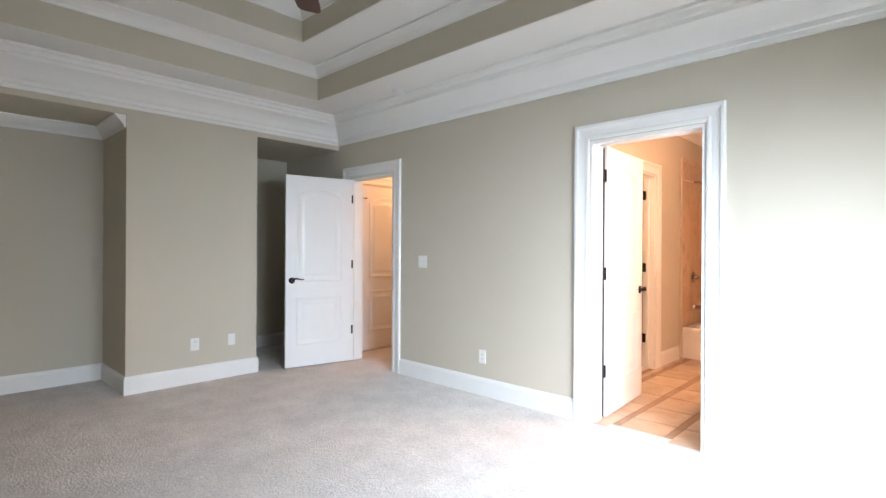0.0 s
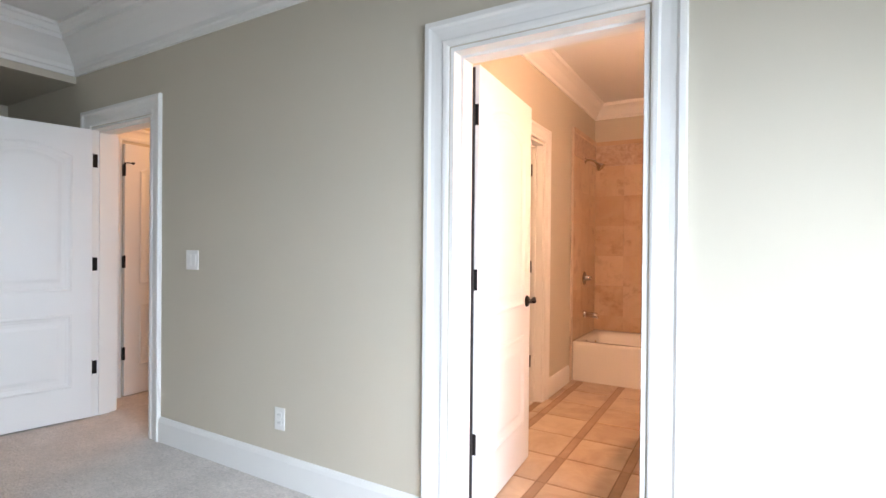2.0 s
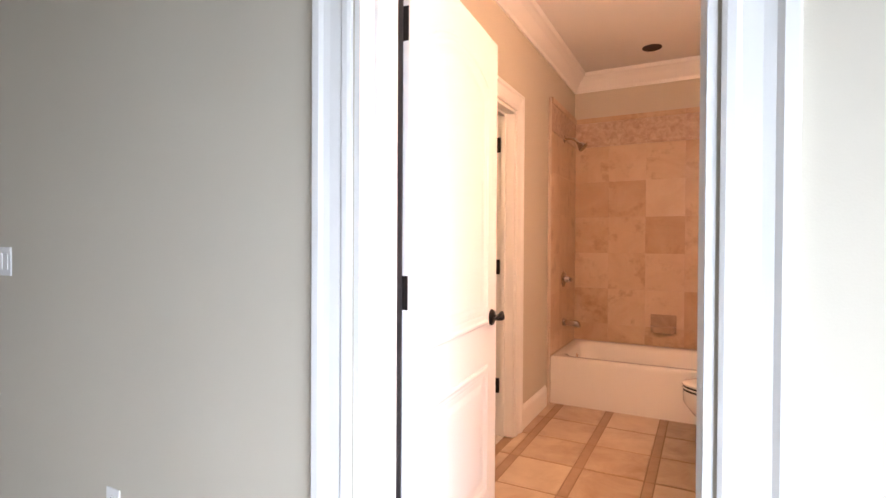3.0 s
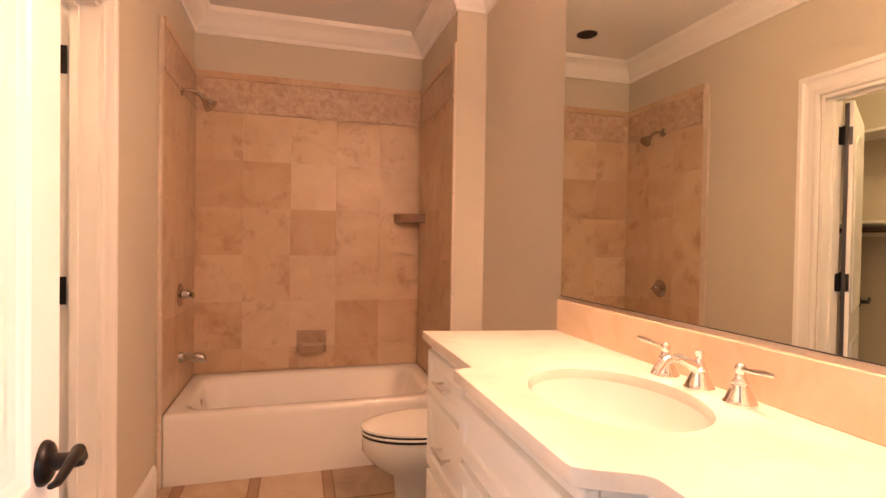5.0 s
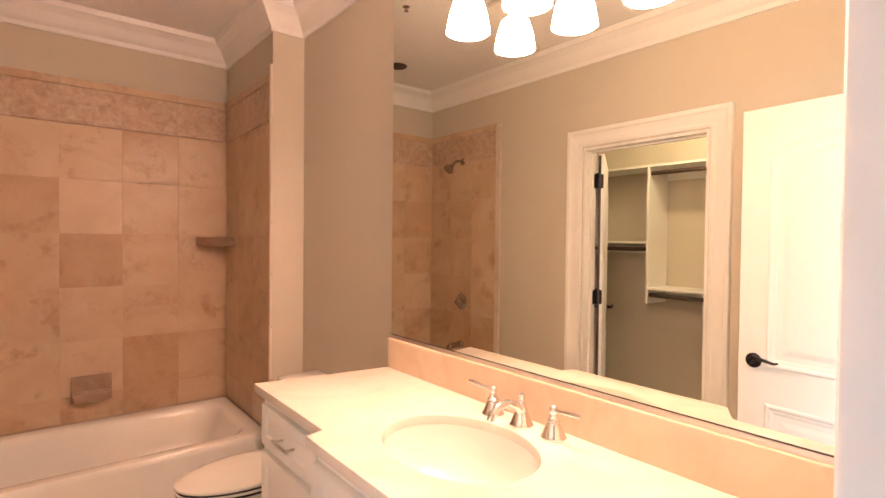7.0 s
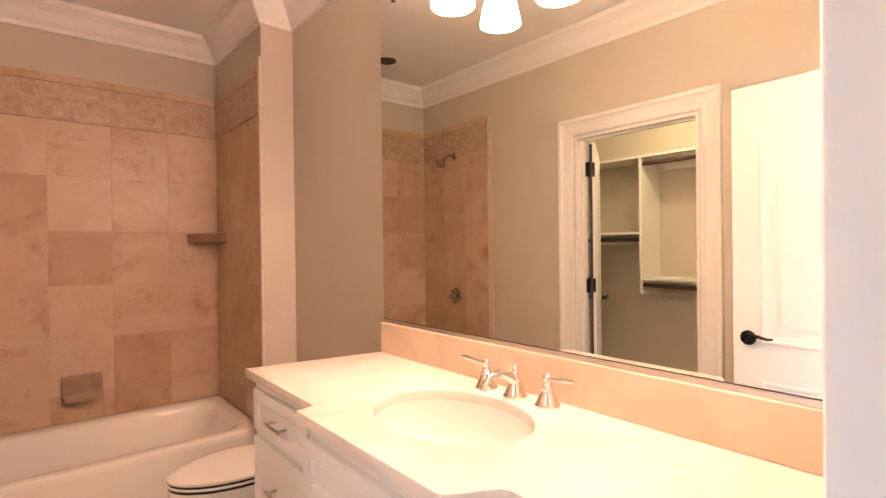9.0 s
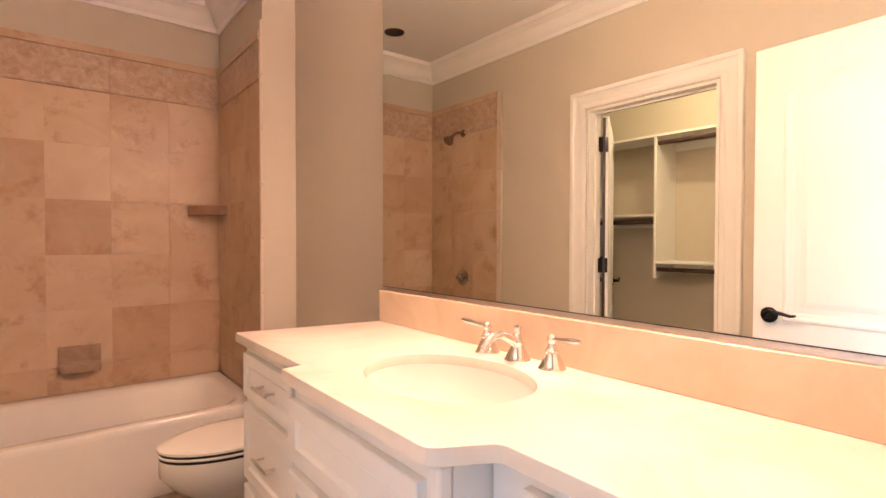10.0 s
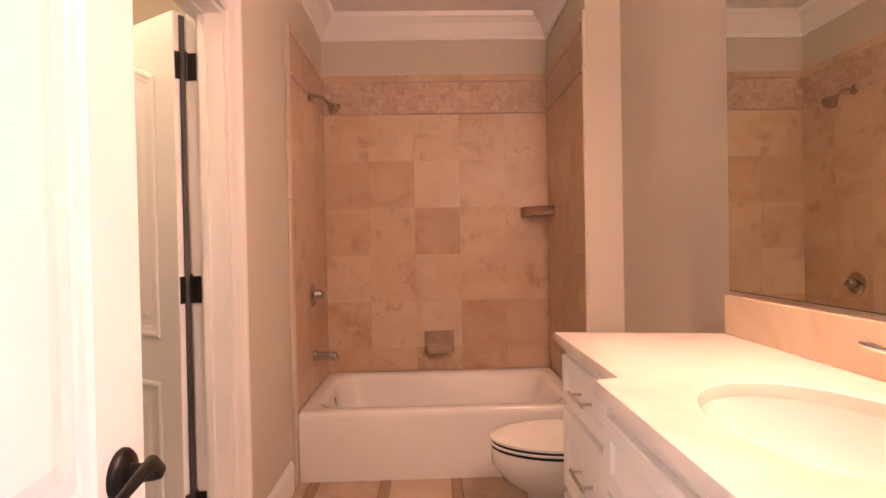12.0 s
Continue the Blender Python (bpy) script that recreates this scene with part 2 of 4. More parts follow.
def lathe(bm, profile, at, axis=(0, 0, 1), n=24):
    """Turn (radius, height) pairs about an axis through at."""
    q = Vector(axis).to_track_quat("Z", "Y").to_matrix()
    rings = [[Vector(at) + q @ Vector((r * math.cos(6.28319 * i / n), r * math.sin(6.28319 * i / n), h)) for i in range(n)] for r, h in profile]
    return loft(bm, rings, True, True)


def tube(bm, pts, radii, n=14):
    pts = [Vector(p) for p in pts]
    rings = []
    for i, p in enumerate(pts):
        t = (pts[min(i + 1, len(pts) - 1)] - pts[max(i - 1, 0)]).normalized()
        u = t.cross(Vector((0.123, 0.456, 0.879))).normalized() if i == 0 else (u - t * u.dot(t)).normalized()
        w = t.cross(u)
        r = radii[i] if isinstance(radii, (list, tuple)) else radii
        rings.append([p + (u * math.cos(6.28319 * k / n) + w * math.sin(6.28319 * k / n)) * r for k in range(n)])
    return loft(bm, rings, True, True)


def rrect(cx, cy, hx, hy, r, z, n=6):
    out = []
    for sx, sy, a0 in ((1, 1, 0), (-1, 1, 90), (-1, -1, 180), (1, -1, 270)):
        for i in range(n + 1):
            a = radians(a0 + 90 * i / n)
            out.append((cx + sx * (hx - r) + r * math.cos(a), cy + sy * (hy - r) + r * math.sin(a), z))
    return out


def sweep(bm, path, profile, normal, closed=False):
    """Carry a closed profile of (u, v) along a flat path, mitred: u to the left of the way as seen against normal, v along normal."""
    normal = Vector(normal).normalized()
    pts = [Vector(p) for p in path]
    k = len(pts)
    rings = []
    for i, p in enumerate(pts):
        before = (p - pts[i - 1]).normalized() if closed or i else None
        after = (pts[(i + 1) % k] - p).normalized() if closed or i < k - 1 else None
        before, after = before or after, after or before
        s0, s1 = normal.cross(before), normal.cross(after)
        mitre = (s0 + s1) / (1 + s0.dot(s1))
        rings.append([p + u * mitre + v * normal for u, v in profile])
    if closed:
        rings.append(rings[0])
    loft(bm, rings, not closed, not closed, smooth=False)
    if closed:
        bmesh.ops.remove_doubles(bm, verts=bm.verts[:], dist=1e-6)
    return bm


def finish(name, bm, mat, smooth=None):
    me = bpy.data.meshes.new(name)
    bm.normal_update()
    bm.to_mesh(me)
    bm.free()
    me.materials.append(mat)
    if smooth is not None:
        me.polygons.foreach_set("use_smooth", [True] * len(me.polygons))
        me.set_sharp_from_angle(angle=radians(smooth))
    return me


def thing(name, bm, mat, label, category, kind="", group="", smooth=None):
    return tagged(new(name, finish(name, bm, mat, smooth)), label, category, group, kind)


def part(name, bm, mat, parent, label="", smooth=None):
    ob = new(name, finish(name, bm, mat, smooth))
    ob.parent = parent
    ob.matrix_parent_inverse = parent.matrix_world.inverted() if parent.type != "EMPTY" else parent.matrix_basis.inverted()
    return tagged(ob, label)


def empty(name, at, label, category, kind="", group=""):
    e = new(name)
    e.location = at
    return tagged(e, label, category, group, kind)


def wall_with_holes(axis, at0, at1, a0, a1, z0, z1, holes):
    """A wall along one axis with through openings: (from, to, bottom, top)."""
    bm = bmesh.new()

    def seg(p, q, r, s):
        if q - p > 1e-4 and s - r > 1e-4:
            box(bm, *((p, q, at0, at1, r, s) if axis == "x" else (at0, at1, p, q, r, s)))
    cur = a0
    for h0, h1, hz0, hz1 in sorted(holes):
        seg(cur, h0, z0, z1); seg(h0, h1, z0, hz0); seg(h0, h1, hz1, z1)
        cur = h1
    seg(cur, a1, z0, z1)
    return bm


def structure(name, bm, mat, label, category):
    return thing(name, bm, mat, label, category, "structure")


# ---------------------------------------------------------------- bedroom shell
BOT = -0.12
structure("floor", boxed(-5.6, XE, YS, YB - 0.06, BOT, 0.0), CARPET, "greige cut-pile carpet with vacuum and foot marks", "carpet")
structure("floor_hall", boxed(-4.6, -3.2, YB - 0.06, 6.2, BOT, 0.0), CARPET, "greige hall carpet under warm lamp light", "carpet")
structure("wall_north", wall_with_holes("x", YN, YB, -5.6, XE, BOT, H3 + 0.1, [(BATH_DOOR[0], BATH_DOOR[1], BOT, DOOR_H), (HALL_DOOR[0], HALL_DOOR[1], BOT, DOOR_H)]), PAINT, "greige painted wall with two white-cased doorways", "wall")
structure("wall_east", wall_with_holes("y", XE, XE + 0.14, YS, YN, BOT, H3 + 0.1, [WIN]), PAINT, "greige painted wall with a double window", "wall")
structure("wall_south", boxed(-5.6, XE + 0.14, YS - 0.14, YS, BOT, H3 + 0.1), PAINT, "plain greige painted wall", "wall")
PIER = (1.425, 2.592)
structure("wall_pier", boxed(-5.6, XW, PIER[0], PIER[1], BOT, 2.40), PAINT, "greige wall pier between two recesses with white outlets", "wall")
structure("wall_west", boxed(-5.74, -5.6, YS - 0.14, YB, BOT, H3 + 0.1), PAINT, "greige wall at the back of the dark recess", "wall")
structure("wall_recess", boxed(-5.6, -5.17, YS, PIER[0], BOT, 2.46), PAINT, "greige back wall of the shallow recess", "wall")
structure("wall_header", boxed(-5.6, XW, YS, YN, 2.40, H3 + 0.1), PAINT, "greige header wall over the two recesses", "wall")


def tray():
    bm = bmesh.new()
    w1, w2 = (0.53, 0.615), (1.01, 1.075)      # ledge widths along x and y
    x0, x1, y0, y1 = XW, XE, YS, YN

    def ringbox(w0, w, z0, z1):
        box(bm, x0 + w0[0], x0 + w[0], y0 + w0[1], y1 - w0[1], z0, z1)
        box(bm, x1 - w[0], x1 - w0[0], y0 + w0[1], y1 - w0[1], z0, z1)
        box(bm, x0 + w[0], x1 - w[0], y1 - w[1], y1 - w0[1], z0, z1)
        box(bm, x0 + w[0], x1 - w[0], y0 + w0[1], y0 + w[1], z0, z1)
    ringbox((0.0, 0.0), w1, CEIL, H3 + 0.1)
    ringbox(w1, w2, H2, H3 + 0.1)
    box(bm, x0 + w2[0], x1 - w2[0], y0 + w2[1], y1 - w2[1], H3, H3 + 0.1)
    structure("ceiling", bm, CEILING, "white two-step tray ceiling", "ceiling")
    for w, z0, z1, name in ((w1, CEIL, CEIL + 0.215, "trim_tray_lower"), (w2, H2, H2 + 0.185, "trim_tray_upper")):
        b2 = bmesh.new()
        e = 0.006
        sweep(b2, [(x0 + w[0], y0 + w[1], z0), (x1 - w[0], y0 + w[1], z0), (x1 - w[0], y1 - w[1], z0), (x0 + w[0], y1 - w[1], z0)], [(0, 0.004), (e, 0.004), (e, z1 - z0), (0, z1 - z0)], (0, 0, 1), True)
        structure(name, b2, PAINT, "tan painted band on the upright of the tray ceiling", "ceiling band")
    for w, z0, top, name in ((w1, CEIL + 0.215, H2, "crown_tray_lower"), (w2, H2 + 0.185, H3, "crown_tray_upper")):
        b2 = bmesh.new()
        h = top - z0
        sweep(b2, [(x0 + w[0], y0 + w[1], z0), (x1 - w[0], y0 + w[1], z0), (x1 - w[0], y1 - w[1], z0), (x0 + w[0], y1 - w[1], z0)], [(0.001, 0), (0.018, 0), (0.022, h * 0.2), (0.05, h * 0.5), (0.085, h * 0.78), (0.10, h * 0.8), (0.10, h - 0.001), (0.001, h - 0.001)], (0, 0, 1), True)
        structure(name, b2, TRIM, "white crown moulding round the tray", "crown moulding")


tray()
CROWN = [(0.0, -0.29), (0.016, -0.29), (0.020, -0.262), (0.030, -0.255), (0.030, -0.225), (0.048, -0.205), (0.075, -0.165), (0.112, -0.125), (0.150, -0.098), (0.158, -0.095), (0.158, -0.066), (0.176, -0.060), (0.19, -0.03), (0.205, -0.022), (0.205, -0.001), (0.0, -0.001)]
bm = bmesh.new()
sweep(bm, [(XW, YS, CEIL), (XE, YS, CEIL), (XE, YN, CEIL), (XW, YN, CEIL)], CROWN, (0, 0, 1), True)
structure("crown_bedroom", bm, TRIM, "deep white crown moulding round the bedroom", "crown moulding")
# crown within the left recess
SMALLCROWN = [(0.0, -0.11), (0.012, -0.11), (0.02, -0.085), (0.05, -0.05), (0.075, -0.02), (0.085, -0.015), (0.085, -0.001), (0, -0.001)]
bm = bmesh.new()
sweep(bm, [(XW - 0.01, PIER[0], 2.40), (-5.17, PIER[0], 2.40), (-5.17, YS, 2.40)], SMALLCROWN, (0, 0, 1))
structure("crown_recess", bm, TRIM, "small white crown moulding inside the recess", "crown moulding")
# baseboards
BASE = [(0.001, 0), (0.016, 0), (0.016, 0.125), (0.012, 0.140), (0.006, 0.152), (0.001, 0.155)]


def baseboard(name, path, label="tall white painted baseboard"):
    b = bmesh.new()
    sweep(b, [(x, y, 0.0) for x, y in path], BASE, (0, 0, 1))
    return structure(name, b, TRIM, label, "baseboard")


baseboard("baseboard_north_1", [(XE, YN), (-0.349, YN)])
baseboard("baseboard_north_2", [(-1.354, YN), (-3.326, YN)])
baseboard("baseboard_west", [(-4.29, YN), (-5.6, YN), (-5.6, PIER[1]), (XW, PIER[1]), (XW, PIER[0]), (-5.17, PIER[0]), (-5.17, YS), (XE, YS), (XE, YN)])

# ---------------------------------------------------------------- bathroom, closet and hall shell
structure("floor_bathroom", boxed(BX0 - 0.12, BX1 + 0.12, YB - 0.055, BY1 + 0.12, BOT, -0.004), FGROUT, "brown grout bed of the bathroom floor", "tile floor")
structure("wall_bath_east", boxed(BX1, BX1 + 0.12, YB, BY1 + 0.12, BOT, CEIL), PAINT, "greige bathroom wall behind vanity and toilet", "wall")
structure("wall_vanity", boxed(VX, BX1, YB, VYE, BOT, CEIL), PAINT, "greige furred-out wall behind the vanity mirror", "wall")
structure("wall_bath_west", wall_with_holes("y", BX0 - 0.12, BX0, YB, BY1 + 0.12, BOT, CEIL, [(CLOSET_DOOR[0], CLOSET_DOOR[1], BOT, DOOR_H)]), PAINT, "greige bathroom wall with a cased closet doorway", "wall")
structure("wall_bath_north", boxed(BX0, BX1, BY1, BY1 + 0.12, BOT, CEIL), PAINT, "greige wall behind the tub, above the tiles", "wall")
structure("wall_alcove", boxed(ALX, BX1, TUBY - 0.01, BY1, BOT, CEIL), PAINT, "greige wing wall at the end of the tub", "wall")
structure("ceiling_bathroom", boxed(BX0 - 0.12, BX1 + 0.12, YB, BY1 + 0.12, CEIL, CEIL + 0.1), CEILING, "white painted bathroom ceiling", "ceiling")
BCROWN = [(0.0, -0.15), (0.014, -0.15), (0.018, -0.125), (0.035, -0.105), (0.065, -0.06), (0.095, -0.035), (0.105, -0.03), (0.115, -0.001), (0.0, -0.001)]
bm = bmesh.new()
sweep(bm, [(BX0, YB, CEIL), (VX, YB, CEIL), (VX, VYE, CEIL), (BX1, VYE, CEIL), (BX1, TUBY - 0.01, CEIL), (ALX, TUBY - 0.01, CEIL), (ALX, BY1, CEIL), (BX0, BY1, CEIL)], BCROWN, (0, 0, 1), True)
structure("crown_bathroom", bm, TRIM, "white crown moulding round the bathroom", "crown moulding")
baseboard("baseboard_bath_west", [(BX0, TUBY - 0.09), (BX0, CLOSET_DOOR[1] + 0.112)])
baseboard("baseboard_bath_door", [(BX0, CLOSET_DOOR[0] - 0.112), (BX0, YB), (-1.36, YB)])

CX0 = -3.05
CY0, CY1 = 4.35, 6.75
structure("floor_closet", boxed(CX0, BX0 - 0.055, CY0, CY1, BOT, 0.0), CARPET, "greige carpet on the closet floor", "carpet")
structure("wall_closet_west", boxed(CX0 - 0.12, CX0, CY0 - 0.12, CY1 + 0.12, BOT, CEIL), PAINT, "greige back wall of the walk-in closet", "wall")
structure("wall_closet_south", boxed(CX0, BX0 - 0.12, CY0 - 0.12, CY0, BOT, CEIL), PAINT, "greige side wall of the walk-in closet", "wall")
structure("wall_closet_north", boxed(CX0, BX0 - 0.12, CY1, CY1 + 0.12, BOT, CEIL), PAINT, "greige end wall of the walk-in closet", "wall")
structure("ceiling_closet", boxed(CX0 - 0.12, BX0 - 0.12, CY0 - 0.12, CY1 + 0.12, CEIL, CEIL + 0.1), CEILING, "white closet ceiling", "ceiling")
HX0, HX1 = -4.47, -3.28
HALLD = (3.93, 4.69)
structure("wall_hall_west", boxed(HX0 - 0.12, HX0, YB, 6.2, BOT, 2.6), PAINT, "warm lit hall wall with a white door", "wall")
structure("wall_hall_east", boxed(HX1, HX1 + 0.10, YB, 6.2, BOT, 2.6), PAINT, "warm lit plain hall wall", "wall")
structure("wall_hall_north", boxed(HX0 - 0.12, HX1 + 0.1, 6.2, 6.3, BOT, 2.6), PAINT, "plain wall at the end of the hall", "wall")
structure("ceiling_hall", boxed(HX0 - 0.12, HX1 + 0.1, YB, 6.3, 2.6, 2.7), CEILING, "white hall ceiling", "ceiling")
structure("ground", boxed(XE + 0.3, 300, -300, 300, -0.5, -0.3), ROAD, "green lawn outside the window", "ground")

# ---------------------------------------------------------------- door casings, jambs and leaves
CASING = [(0.0, 0.0), (0.0, 0.010), (0.008, 0.014), (0.022, 0.015), (0.030, 0.011), (0.060, 0.013), (0.078, 0.017), (0.088, 0.024), (0.108, 0.024), (0.112, 0.016), (0.112, 0.0)]


def casing(name, axis, face, a, b, top, out, floor=0.0):
    """U-shaped moulded casing on a wall face; out: +1 or -1 along the wall's normal."""
    bm = bmesh.new()
    r = 0.006
    if axis == "x":
        pts = [(a - r, face, floor), (a - r, face, top + r), (b + r, face, top + r), (b + r, face, floor)]
        n = (0, out, 0)
    else:
        pts = [(face, a - r, floor), (face, a - r, top + r), (face, b + r, top + r), (face, b + r, floor)]
        n = (out, 0, 0)
    side = Vector(n).cross(Vector((0, 0, 1)))
    outward = Vector((-1, 0, 0)) if axis == "x" else Vector((0, -1, 0))
    if side.dot(outward) < 0:
        pts = pts[::-1]
    sweep(bm, pts, CASING, n)
    return structure(name, bm, TRIM, "white moulded door casing", "door casing")


def jamb(name, axis, w0, w1, a, b, top, stop):
    """Lining boards of an opening with a door stop."""
    bm = bmesh.new()
    t = 0.016
    e = 0.002
    for p, q in ((a, a + t), (b - t, b)):
        box(bm, *((p, q, w0 - e, w1 + e, 0, top) if axis == "x" else (w0 - e, w1 + e, p, q, 0, top)))
    box(bm, *((a + t, b - t, w0 - e, w1 + e, top - t, top) if axis == "x" else (w0 - e, w1 + e, a + t, b - t, top - t, top)))
    s0, s1 = stop
    for p, q in ((a + t, a + t + 0.011), (b - t - 0.011, b - t)):
        box(bm, *((p, q, s0, s1, 0, top - t) if axis == "x" else (s0, s1, p, q, 0, top - t)))
    box(bm, *((a + t + .011, b - t - .011, s0, s1, top - t - 0.011, top - t) if axis == "x" else (s0, s1, a + t + .011, b - t - .011, top - t - 0.011, top - t)))
    return structure(name, bm, TRIM, "white painted door jamb with stop", "door jamb")


def arch_path(x0, x1, z0, z1, rise, n=14):
    pts = [(x0, z0), (x1, z0)]
    if rise:
        for i in range(n + 1):
            u = i / n
            pts.append((x1 + (x0 - x1) * u, z1 - rise + rise * (1 - (2 * u - 1) ** 2)))
    else:
        pts += [(x1, z1), (x0, z1)]
    return pts


def panel_face(parent, w, y, out, outlines):
    for x0, x1, z0, z1, rise in outlines:
        bm = bmesh.new()
        prof = [(0.0, 0.0005), (0.0, 0.004), (0.006, 0.0075), (0.014, 0.008), (0.022, 0.004), (0.034, 0.0025), (0.040, 0.0005)]
        path = [(x, y, z) for x, z in arch_path(x0, x1, z0, z1, rise)]
        n = Vector((0, out, 0))
        side = n.cross(Vector((1, 0, 0)))
        if side.z < 0:
            path = path[::-1]
        sweep(bm, path, prof, n, True)
        part("panel_moulding", bm, DOORP, parent)
        bm = bmesh.new()
        inner = arch_path(x0 + 0.062, x1 - 0.062, z0 + 0.062, z1 - 0.062, rise * 0.85)
        inner2 = arch_path(x0 + 0.085, x1 - 0.085, z0 + 0.085, z1 - 0.085, rise * 0.8)
        loft(bm, [[(x, y + out * 0.0005, z) for x, z in inner], [(x, y + out * 0.005, z) for x, z in inner2]], False, True, smooth=False)
        part("door_panel", bm, DOORP, parent)


def door(name, width, height, label, matrix, opened=90, pin=1, t=0.035, gap_shade=False, hinges=(0.35, 1.085, 1.82)):
    """A two-panel arch-top door: hinge edge at x = 0, bottom at z = 0.012, faces at y = 0 and y = t."""
    leaf = structure(name, boxed(0, width, 0, t, 0.012, height, bevel=0.002, seg=1), DOORP, label, "door")
    m = 0.115
    outl = [(m, width - m, 0.24, 0.745, 0.0), (m, width - m, 0.905, height - 0.13, 0.075)]
    panel_face(leaf, width, 0.0, -1, outl)
    panel_face(leaf, width, t, 1, outl)
    py = t + 0.006 if pin > 0 else -0.006
    for hz in hinges:
        bm = bmesh.new()
        cyl(bm, (-0.005, py, hz - 0.047), (-0.005, py, hz + 0.047), 0.0075, n=12)
        box(bm, -0.0035, -0.0005, min(py, t / 2 - pin * 0.014), max(py, t / 2 - pin * 0.014), hz - 0.047, hz + 0.047)
        cyl(bm, (-0.005, py, hz + 0.047), (-0.005, py, hz + 0.056), 0.0095, 0.004, n=12)
        hinge = part("hinge", bm, BRONZE, leaf, "dark bronze butt hinge")
        bm = boxed(0.0, 0.036, -0.0015, 0.0015, hz - 0.047, hz + 0.047)
        turn = pose(-0.005, py, 0, 0, 0, (-90 - opened) if pin > 0 else (90 + opened))
        bmesh.ops.transform(bm, matrix=turn, verts=bm.verts[:])
        part("jamb_plate", bm, BRONZE, hinge)
    # dark strip painted in where only shade fills the hinge gap
    if gap_shade:
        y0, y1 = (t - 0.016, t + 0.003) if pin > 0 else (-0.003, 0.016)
        part("hinge_gap_shade", boxed(-0.009, -0.004, y0, y1, 0.014, height - 0.012), DARKLINE, leaf, "dark strip standing for the shade in the hinge gap")
    for out, y in ((-1, 0.0), (1, t)):
        bm = bmesh.new()
        kx = width - 0.065
        lathe(bm, [(0.001, 0.0), (0.033, 0.0), (0.033, 0.004), (0.028, 0.010), (0.013, 0.013), (0.011, 0.045), (0.009, 0.052), (0.001, 0.053)], (kx, y, 0.925), (0, out, 0), 24)
        h = part("door_handle", bm, BRONZE, leaf, "dark bronze lever handle", smooth=40)
        bm = bmesh.new()
        tube(bm, [(kx + 0.006, y + out * 0.046, 0.925), (kx - 0.02, y + out * 0.050, 0.946), (kx - 0.06, y + out * 0.050, 0.941), (kx - 0.095, y + out * 0.048, 0.933), (kx - 0.115, y + out * 0.047, 0.937)], [0.009, 0.0095, 0.0075, 0.006, 0.004])
        part("lever", bm, BRONZE, h, "", 50)
    leaf.matrix_world = matrix
    return leaf


casing("casing_bath_door_bedroom", "x", YN, *BATH_DOOR, DOOR_H, -1)
casing("casing_bath_door_bathroom", "x", YB, *BATH_DOOR, DOOR_H, 1)
jamb("jamb_bath_door", "x", YN, YB, *BATH_DOOR, DOOR_H, (YN + 0.06, YB - 0.04))
casing("casing_hall_door", "x", YN, *HALL_DOOR, DOOR_H, -1)
jamb("jamb_hall_door", "x", YN, YB, *HALL_DOOR, DOOR_H, (YN + 0.04, YB - 0.05))
casing("casing_closet_door", "y", BX0, *CLOSET_DOOR, DOOR_H, 1)
jamb("jamb_closet_door", "y", BX0 - 0.12, BX0, *CLOSET_DOOR, DOOR_H, (BX0 - 0.08, BX0 - 0.055))
casing("casing_hall_closet", "y", HX0, *HALLD, DOOR_H, 1)

door("door_1", 0.782, 2.042, "white two-panel arch-top door standing open into the bathroom", pose(BATH_DOOR[0] + 0.040, YB + 0.026, 0, 0, 0, 93.8), 93.8, 1, gap_shade=True)
door("door_2", 0.735, 2.032, "white two-panel arch-top door standing open into the bedroom", pose(HALL_DOOR[0] + 0.022, YN - 0.012, 0, 0, 0, -102), 102, -1)
door("door_3", CLOSET_DOOR[1] - CLOSET_DOOR[0] - 0.038, 2.032, "white closet door standing open into the closet", pose(BX0 - 0.13, CLOSET_DOOR[1] - 0.028, 0, 0, 0, 149), 121, -1, gap_shade=True, hinges=(0.32, 1.075, 1.848))
door("door_4", HALLD[1] - HALLD[0] - 0.01, 2.032, "white two-panel arch-top hall door, closed", pose(HX0 + 0.036, HALLD[0] + 0.004, 0, 0, 0, 90), 0, -1)

